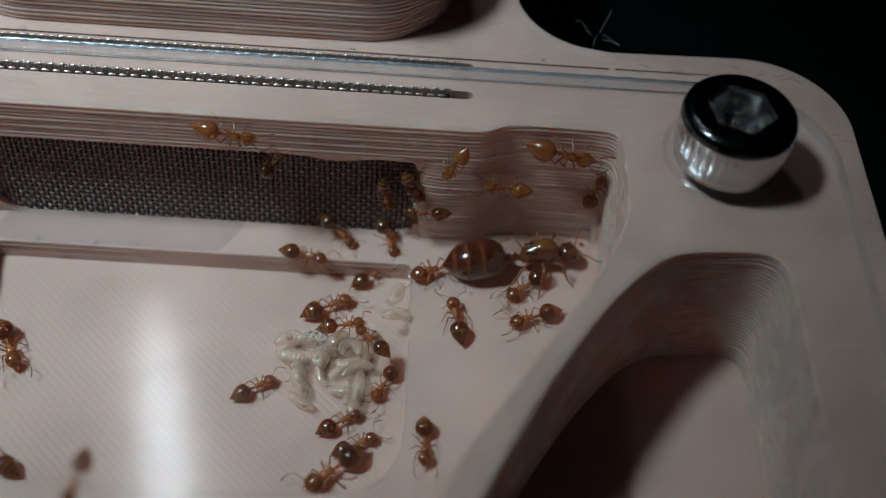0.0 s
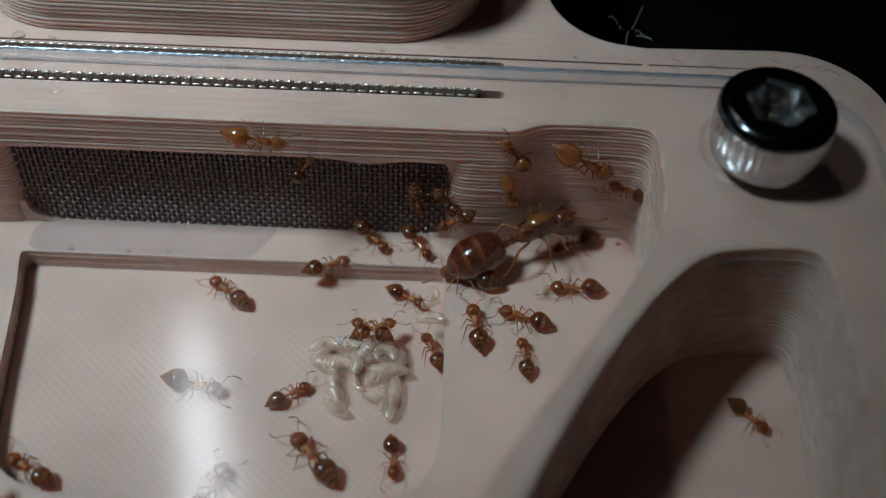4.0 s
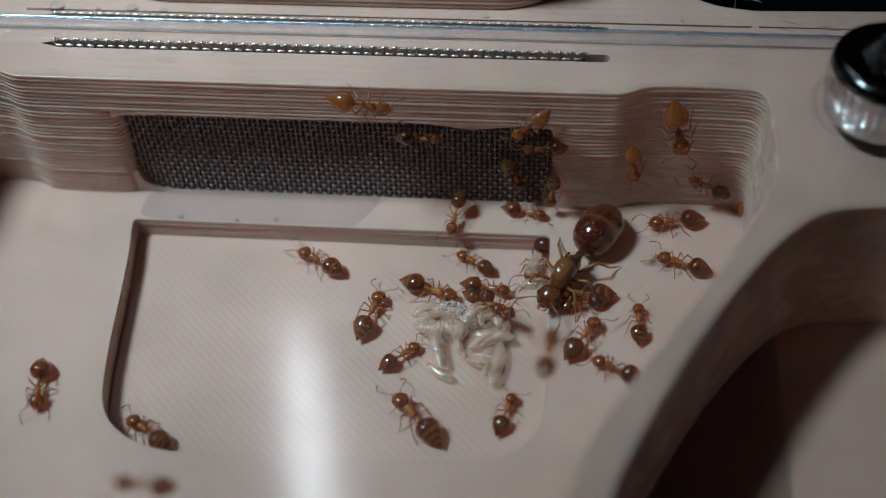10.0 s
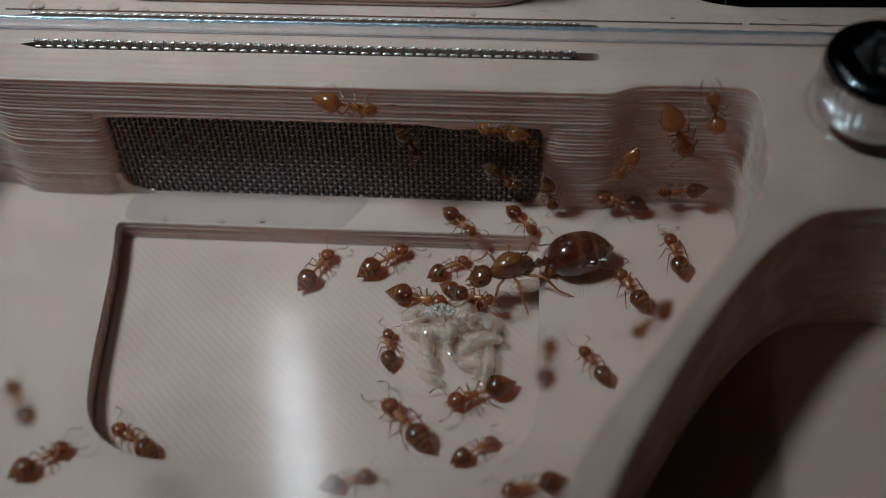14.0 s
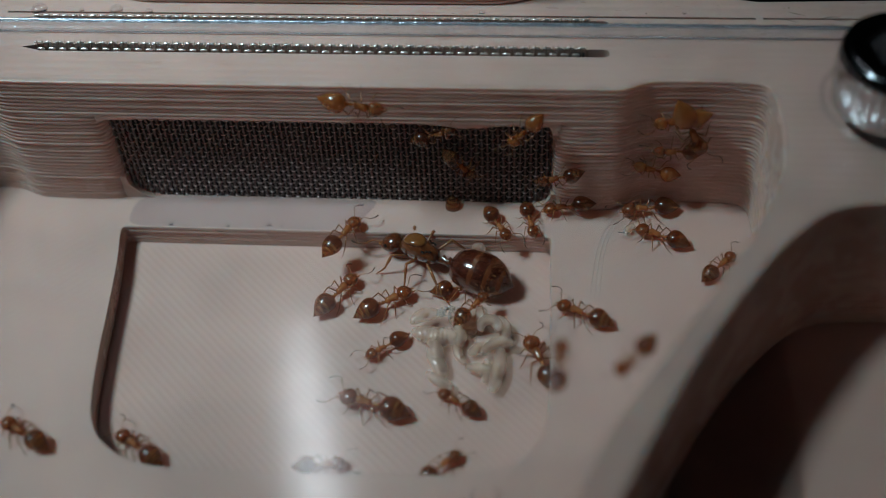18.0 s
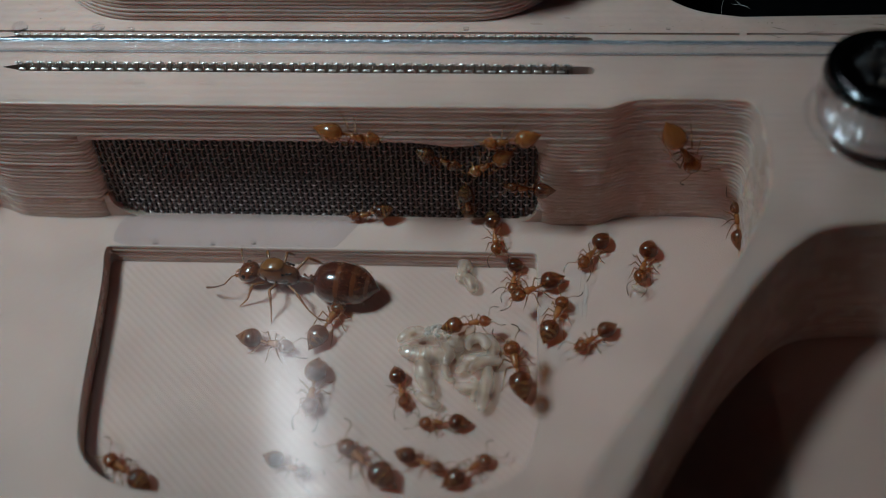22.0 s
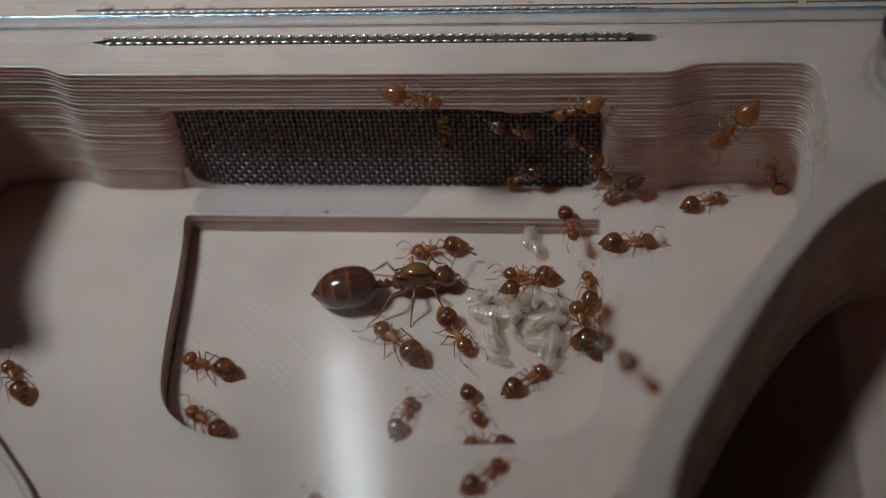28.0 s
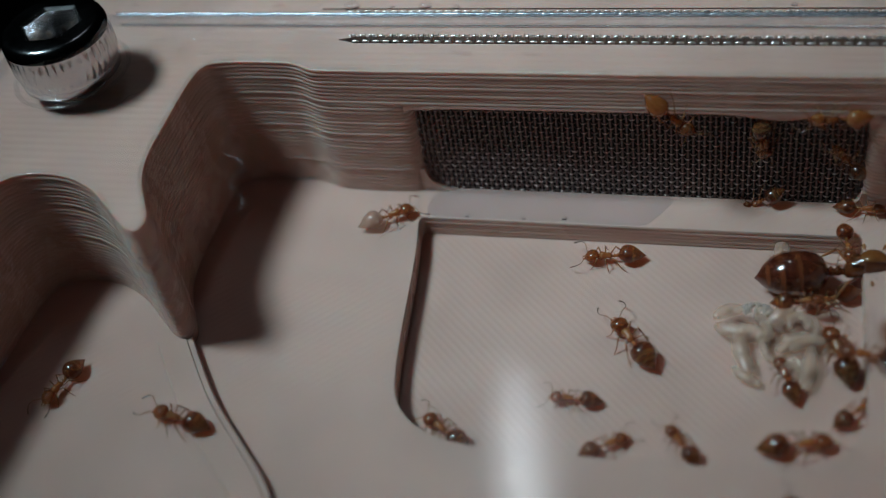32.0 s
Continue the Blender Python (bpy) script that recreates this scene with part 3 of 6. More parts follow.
def chitin(name, colour, dark, rough=0.2, bands=(), pale=2.0, clear=0.3, see=0.34, tint=(0.90, 0.47, 0.24)):
    """Glossy, slightly see-through shell; paler seams across the body at the given places along it, in mm."""
    m, n, l, b = material(name, colour, rough)
    v = coords(n, l)
    col = ramp(n, l, noise_tex(n, l, v, 2200, 4), [(0.3, dark), (0.7, colour)])
    if bands:
        x, far, low = n.new("ShaderNodeSeparateXYZ"), n.new("ShaderNodeMapRange"), bands[0][0] - 1.0
        l.new(v, x.inputs[0])
        far.inputs["From Min"].default_value, far.inputs["From Max"].default_value = low * MM, 0.0
        l.new(x.outputs[0], far.inputs["Value"])
        stops, span = [(0.0, (0, 0, 0))], -low
        for at, wide in bands:
            stops += [((at - wide - low) / span, (0, 0, 0)), ((at - wide * 0.25 - low) / span, (1, 1, 1)), ((at + wide * 0.1 - low) / span, (1, 1, 1)), ((at + wide * 0.3 - low) / span, (0, 0, 0))]
        mask = ramp(n, l, far.outputs[0], stops)
        mask = mix(n, l, 1.0, mask, ramp(n, l, noise_tex(n, l, v, 1500, 3), [(0.3, (0.45,) * 3), (0.65, (1.0,) * 3)]), "MULTIPLY")
        col = mix(n, l, mask, col, tuple(min(1, pale * f * c) for f, c in zip((1.0, 1.38, 1.05), colour)))
    info = n.new("ShaderNodeObjectInfo")
    col = mix(n, l, 1.0, col, ramp(n, l, info.outputs["Random"], [(0.0, (0.72, 0.70, 0.68)), (1.0, (1.05, 1.05, 1.05))]), "MULTIPLY")
    l.new(col, b.inputs["Base Color"])
    b.inputs["Subsurface Weight"].default_value = clear
    b.inputs["Subsurface Radius"].default_value = (1.0, 0.45, 0.2)
    b.inputs["Subsurface Scale"].default_value = 0.25 * MM
    b.inputs["Coat Weight"].default_value = 1.0
    b.inputs["Coat Roughness"].default_value = 0.15
    bump(n, l, noise_tex(n, l, v, 9000, 2), 0.01 * MM, 0.3, b)
    t, mx = n.new("ShaderNodeBsdfTransparent"), n.new("ShaderNodeMixShader")
    t.inputs[0].default_value = (*tint, 1)
    mx.inputs[0].default_value = see
    l.new(b.outputs[0], mx.inputs[1])
    l.new(t.outputs[0], mx.inputs[2])
    l.new(mx.outputs[0], n["Material Output"].inputs[0])
    return m


M_HEAD = chitin("brown_shell", (0.29, 0.096, 0.032), (0.17, 0.050, 0.017), see=0.40)
M_BODY = chitin("amber_shell", (0.52, 0.215, 0.075), (0.35, 0.125, 0.042), see=0.42)
M_GASTER = chitin("dark_banded_shell", (0.105, 0.036, 0.017), (0.062, 0.019, 0.010), bands=((-1.40, 0.10), (-1.20, 0.13), (-0.98, 0.16)), pale=2.4, clear=0.35, see=0.42)
M_LEG = chitin("leg_shell", (0.42, 0.19, 0.080), (0.28, 0.11, 0.045), 0.3)
M_FEELER = chitin("feeler_tip_shell", (0.17, 0.085, 0.055), (0.11, 0.05, 0.03), 0.4, see=0.2)
M_PALE = chitin("pale_amber_shell", (0.40, 0.150, 0.042), (0.27, 0.090, 0.025), clear=0.4, see=0.46, tint=(0.94, 0.55, 0.27))
M_QGASTER = chitin("queen_gaster_shell", (0.082, 0.016, 0.008), (0.040, 0.008, 0.004), 0.09, bands=((-3.55, 0.24), (-2.92, 0.30), (-2.12, 0.30)), pale=1.9, clear=0.15, see=0.16)
M_QHEAD = chitin("queen_head_shell", (0.15, 0.040, 0.014), (0.085, 0.021, 0.008), see=0.2)
M_QPLATE = chitin("queen_plate_shell", (0.36, 0.135, 0.036), (0.22, 0.075, 0.020), 0.14, see=0.15)
M_QBODY = chitin("queen_back_shell", (0.20, 0.062, 0.020), (0.11, 0.031, 0.011), 0.16, see=0.2)
M_SWOLLEN = chitin("swollen_gaster_skin", (0.50, 0.33, 0.27), (0.40, 0.25, 0.20), 0.2, see=0.5, tint=(0.95, 0.80, 0.72))
M_EYE, n, l, b = material("dark_eye", (0.012, 0.006, 0.004), 0.15)

# ---- bodies: rings of (along, half width, half height, centre height) ----


def lofted(rings, sides=12):
    return sheet_mesh([[(x, w * math.cos(2 * math.pi * k / sides), z + h * math.sin(2 * math.pi * k / sides)) for k in range(sides)] for x, w, h, z in rings], True, True, True)


LEGS = [((0.50, 0.14), (0.70, 0.46), (0.84, 0.60), (1.02, 0.72)), ((0.32, 0.13), (0.30, 0.54), (0.20, 0.80), (0.14, 1.02)), ((0.12, 0.13), (-0.16, 0.50), (-0.46, 0.70), (-0.78, 0.86))]


def limb(pts, radii):
    bm = bmesh.new()
    fine, rr = [], []
    for (a, ra), (b, rb) in zip(zip(pts, radii), zip(pts[1:], radii[1:])):
        for i in range(3):
            fine.append(Vector(a).lerp(Vector(b), i / 3))
            rr.append((ra + (rb - ra) * i / 3) * (1.18 if i == 1 else 1.0))
    fine.append(Vector(pts[-1]))
    rr.append(radii[-1])
    tube(bm, fine, rr, 6)
    return bm


def ant_limbs(ob, k, mats, spread=0.76):
    """Six legs and, on the head, two antennae; each turns about its own root."""
    for hip, knee, ankle, toe in LEGS:
        for s in (1, -1):
            o = Vector((hip[0] * k, s * hip[1] * k, 0.34 * k))
            pts = [(0, 0, 0), ((knee[0] - hip[0]) * k * 0.9, s * (knee[1] - hip[1]) * k * spread, 0.30 * k), ((ankle[0] - hip[0]) * k, s * (ankle[1] - hip[1]) * k * spread, -0.16 * k), ((toe[0] - hip[0]) * k, s * (toe[1] - hip[1]) * k * spread, -0.325 * k)]
            leg = part("leg", limb(pts, [0.026 * k, 0.034 * k, 0.020 * k, 0.011 * k]), mats[3], ob, smooth=True)
            leg.location = o * MM


def antennae(head, k, at, mats):
    """Elbowed feelers: a long first joint and a darker, club-ended whip of small joints under it."""
    for s in (1, -1):
        a = part("antenna", limb([(0, 0, 0), (0.20 * k, s * 0.22 * k, 0.10 * k), (0.34 * k, s * 0.46 * k, 0.05 * k)], [0.015 * k, 0.017 * k, 0.021 * k]), mats[3], head, smooth=True)
        a.location = Vector((at[0], s * at[1], at[2])) * MM
        whip, o, e = bmesh.new(), Vector((0.34 * k, s * 0.46 * k, 0.05 * k)), Vector((0.86 * k, s * 0.42 * k, -0.24 * k))
        pts, rad = [], []
        for i in range(17):
            f = i / 16
            pts.append(o.lerp(e, f) + Vector((0, s * 0.07 * k * math.sin(math.pi * f), 0.03 * k * math.sin(math.pi * f))))
            rad.append((0.017 + 0.017 * f * f) * k * (1.12 if i % 2 else 0.94) * (0.5 if i == 16 else 1.0))
        tube(whip, pts, rad, 6)
        part("funicle", whip, M_FEELER, a, "dark club-ended feeler tip", smooth=True)


def worker(label, mats):
    ob = tagged(new("worker_ant"), label, "ant", "ants of the colony")
    part("gaster", lofted([(-1.60, 0.010, 0.010, 0.36), (-1.52, 0.055, 0.05, 0.37), (-1.40, 0.15, 0.14, 0.40), (-1.24, 0.285, 0.25, 0.44), (-1.06, 0.395, 0.35, 0.47), (-0.86, 0.465, 0.41, 0.50), (-0.68, 0.475, 0.42, 0.51), (-0.52, 0.42, 0.37, 0.50), (-0.40, 0.30, 0.27, 0.48), (-0.32, 0.16, 0.15, 0.46), (-0.28, 0.05, 0.05, 0.44)], 18), mats[2], ob, smooth=True)
    part("waist", lofted([(-0.32, 0.04, 0.05, 0.43), (-0.26, 0.10, 0.12, 0.45), (-0.18, 0.05, 0.05, 0.41), (-0.11, 0.085, 0.12, 0.44), (-0.04, 0.045, 0.05, 0.40), (0.02, 0.06, 0.05, 0.40)], 10), mats[1], ob, smooth=True)
    part("thorax", lofted([(0.0, 0.05, 0.05, 0.40), (0.05, 0.13, 0.12, 0.43), (0.16, 0.155, 0.15, 0.45), (0.27, 0.13, 0.14, 0.46), (0.38, 0.175, 0.18, 0.47), (0.50, 0.20, 0.19, 0.47), (0.59, 0.15, 0.14, 0.46), (0.65, 0.06, 0.06, 0.45)], 12), mats[1], ob, smooth=True)
    head = part("head", lofted([(0.63, 0.07, 0.06, 0.46), (0.67, 0.21, 0.17, 0.46), (0.76, 0.31, 0.25, 0.46), (0.90, 0.35, 0.28, 0.45), (1.04, 0.335, 0.26, 0.44), (1.16, 0.27, 0.21, 0.42), (1.25, 0.18, 0.13, 0.40), (1.31, 0.08, 0.06, 0.38)], 16), mats[0], ob, smooth=True)
    for s in (1, -1):
        part("eye", blob(0.98, s * 0.29, 0.54, 0.05, 0.035, 0.045), M_EYE, head, smooth=True)
        part("mandible", limb([(1.27, s * 0.09, 0.37), (1.37, s * 0.10, 0.35), (1.44, s * 0.03, 0.34)], [0.04, 0.03, 0.012]), mats[1], head, smooth=True)
    antennae(head, 1.0, (1.16, 0.13, 0.53), mats)
    ant_limbs(ob, 1.0, mats)
    return ob


def queen():
    ob = tagged(new("queen_ant"), "large queen ant with a swollen dark banded gaster", "ant")
    mats = (M_QHEAD, M_QBODY, M_QGASTER, M_LEG)
    shape = [(-4.15, 0.02, 0.02, 0.95), (-3.98, 0.20, 0.19, 0.97), (-3.72, 0.56, 0.53, 1.0), (-3.3, 0.88, 0.84, 1.03), (-2.8, 1.07, 1.01, 1.06), (-2.25, 1.10, 1.04, 1.08), (-1.75, 1.08, 1.02, 1.08), (-1.3, 0.96, 0.90, 1.06), (-0.98, 0.72, 0.66, 1.02), (-0.8, 0.40, 0.38, 0.98), (-0.74, 0.14, 0.14, 0.95)]
    part("gaster", lofted(shape, 36), M_QGASTER, ob, smooth=True)
    part("waist", lofted([(-0.8, 0.14, 0.16, 0.95), (-0.62, 0.24, 0.30, 1.0), (-0.46, 0.15, 0.16, 0.92), (-0.28, 0.22, 0.32, 1.0), (-0.1, 0.16, 0.14, 0.9), (0.02, 0.2, 0.18, 0.9)], 12), M_QHEAD, ob, smooth=True)
    thorax = part("thorax", lofted([(-0.05, 0.16, 0.16, 0.9), (0.1, 0.36, 0.42, 1.0), (0.32, 0.44, 0.50, 1.06), (0.45, 0.42, 0.50, 1.08), (0.62, 0.49, 0.62, 1.12), (0.95, 0.52, 0.69, 1.15), (1.45, 0.52, 0.67, 1.15), (1.85, 0.42, 0.52, 1.1), (2.1, 0.26, 0.26, 1.02), (2.2, 0.12, 0.12, 0.98)], 18), M_QBODY, ob, smooth=True)
    for x, y in ((0.30, 0.28), (0.48, 0.32), (0.66, 0.40)):
        for s in (1, -1):
            part("wing_scar", blob(x, s * y, 1.56 - 0.35 * (y - 0.3), 0.09, 0.07, 0.05), M_EYE, thorax, smooth=True)
    part("back_plate", lofted([(0.66, 0.05, 0.02, 1.74), (0.78, 0.28, 0.10, 1.77), (1.05, 0.40, 0.13, 1.80), (1.35, 0.42, 0.13, 1.79), (1.65, 0.36, 0.14, 1.69), (1.88, 0.22, 0.12, 1.54), (1.98, 0.05, 0.03, 1.44)], 14), M_QPLATE, thorax, "shiny tan back plate", smooth=True)
    head = part("head", lofted([(2.12, 0.14, 0.13, 0.96), (2.20, 0.40, 0.34, 0.95), (2.42, 0.56, 0.46, 0.92), (2.72, 0.58, 0.47, 0.86), (2.98, 0.49, 0.39, 0.79), (3.14, 0.32, 0.24, 0.72), (3.22, 0.14, 0.10, 0.68)], 18), M_QHEAD, ob, smooth=True)
    for s in (1, -1):
        part("eye", blob(2.76, s * 0.49, 1.02, 0.13, 0.09, 0.12), M_EYE, head, smooth=True)
        part("mandible", limb([(3.12, s * 0.19, 0.68), (3.30, s * 0.20, 0.63), (3.42, s * 0.05, 0.60)], [0.09, 0.07, 0.02]), M_BODY, head, smooth=True)
    antennae(head, 1.9, (2.95, 0.26, 1.0), mats)
    bristles = bmesh.new()
    rnd = random.Random(4)
    for i in range(130):
        a, x = rnd.uniform(0, 2 * math.pi), rnd.uniform(-3.6, -1.0)
        lo, hi = next(pair for pair in zip(shape, shape[1:]) if pair[0][0] <= x <= pair[1][0])
        wide, high, mid = (u + (v - u) * (x - lo[0]) / (hi[0] - lo[0]) for u, v in zip(lo[1:], hi[1:]))
        p = Vector((x, wide * 0.98 * math.cos(a), mid + high * 0.98 * math.sin(a)))
        d = Vector((-0.20, 0.15 * math.cos(a), 0.15 * math.sin(a)))
        tube(bristles, [p, p + d], [0.011, 0.004], 3)
    part("bristles", bristles, M_LEG, ob)
    for hip, knee, ankle, toe in LEGS:
        for s in (1, -1):
            o = Vector((hip[0] * 2.9 + 0.15, s * (hip[1] * 2.0 + 0.1), 0.72))
            k = 2.15
            pts = [(0, 0, 0), ((knee[0] - hip[0]) * k, s * (knee[1] - hip[1]) * k, 0.55), ((ankle[0] - hip[0]) * k, s * (ankle[1] - hip[1]) * k, -0.30), ((toe[0] - hip[0]) * k, s * (toe[1] - hip[1]) * k, -0.69)]
            part("leg", limb(pts, [0.065, 0.080, 0.044, 0.024]), M_LEG, ob, smooth=True).location = o * MM
    return ob


# ---- the colony ----
DARK, PALE = (M_HEAD, M_BODY, M_GASTER, M_LEG), (M_PALE, M_PALE, M_PALE, M_LEG)
QUEEN = queen()
first_dark = worker("reddish-brown worker ant with a dark pointed gaster", DARK)
first_pale = worker("translucent amber worker ant clinging to the chamber wall", PALE)
first_full = worker("worker ant with a swollen pale translucent gaster", (M_HEAD, M_BODY, M_SWOLLEN, M_LEG))
# surfaces: floor, tray, brood heap, raised passage, cover, wall, recess wall, screen
LEVEL = {"F": DEEP, "P": PITZ, "T": PITZ + 1.0, "S": STEPZ, "C": 0.02, "W": BACK - 0.12, "V": RECESS - 0.12, "M": -2.1}


def on(kind, u, v, turn, rear=0, lift=0):
    """The pose of a creature on a surface: u, v in mm on it, turn its heading on it; rear lifts the head, lift the body."""
    c, s = math.cos(radians(turn)), math.sin(radians(turn))
    if kind in "WVM":
        at, f, up = Vector((u, LEVEL[kind], v)), Vector((c, 0, s)), Vector((0, -1, 0))
    else:
        at, f, up = Vector((u, v, LEVEL[kind])), Vector((c, s, 0)), Vector((0, 0, -1 if kind == "C" else 1))
    side = up.cross(f)
    if rear or lift:
        at, c, s = at + up * lift, math.cos(radians(rear)), math.sin(radians(rear))
        f, up = f * c + up * s, up * c - f * s
    return Matrix.Translation(at * MM) @ Matrix((f, side, up)).transposed().to_4x4()


QUEEN_ROWS = [
    (0, "F", 3.08, -4.21, 12),
    (1, "F", 2.82, -3.59, 19, 5, 0.35),
    (2, "F", 2.10, -3.95, 19, 6, 0.45),
    (3, "F", 0.76, -3.76, 29, 20, 1.31),
    (5.5, "F", 2.49, -3.61, 9),
    (6, "F", 2.60, -4.16, 5),
    (7, "F", 2.56, -3.39, 17, 12, 0.88),
    (8, "F", 2.67, -4.40, -10),
    (9, "F", 1.25, -5.42, -26),
    (10, "F", -1.23, -6.80, -119),
    (11, "F", -2.34, -9.18, -123),
    (12, "F", -2.34, -9.18, -123),
    (13, "F", -2.55, -7.75, -133),
    (14, "F", -2.83, -7.08, -162),
    (14.5, "F", -3.30, -7.15, 159),
    (16.5, "P", -5.78, -6.66, 178),
    (17, "P", -6.16, -6.51, 160),
    (18, "P", -8.06, -5.81, 156),
    (19, "P", -9.27, -5.98, 168),
    (20, "P", -10.62, -5.72, 172),
    (21, "P", -13.12, -4.99, 165),
    (22, "P", -14.32, -6.11, 171),
    (23, "P", -17.26, -6.22, 174),
    (24, "P", -19.25, -6.51, 172),
    (25, "P", -18.89, -5.70, 157),
    (25.5, "P", -18.22, -6.36, 147),
    (27.5, "P", -14.99, -8.65, -3),
    (28, "P", -12.86, -8.72, 12),
    (29, "P", -9.04, -7.32, 38),
    (30, "P", -6.40, -6.62, 16),
    (31, "P", -6.22, -7.44, 4),
    (32, "P", -3.32, -6.44, 11),
]
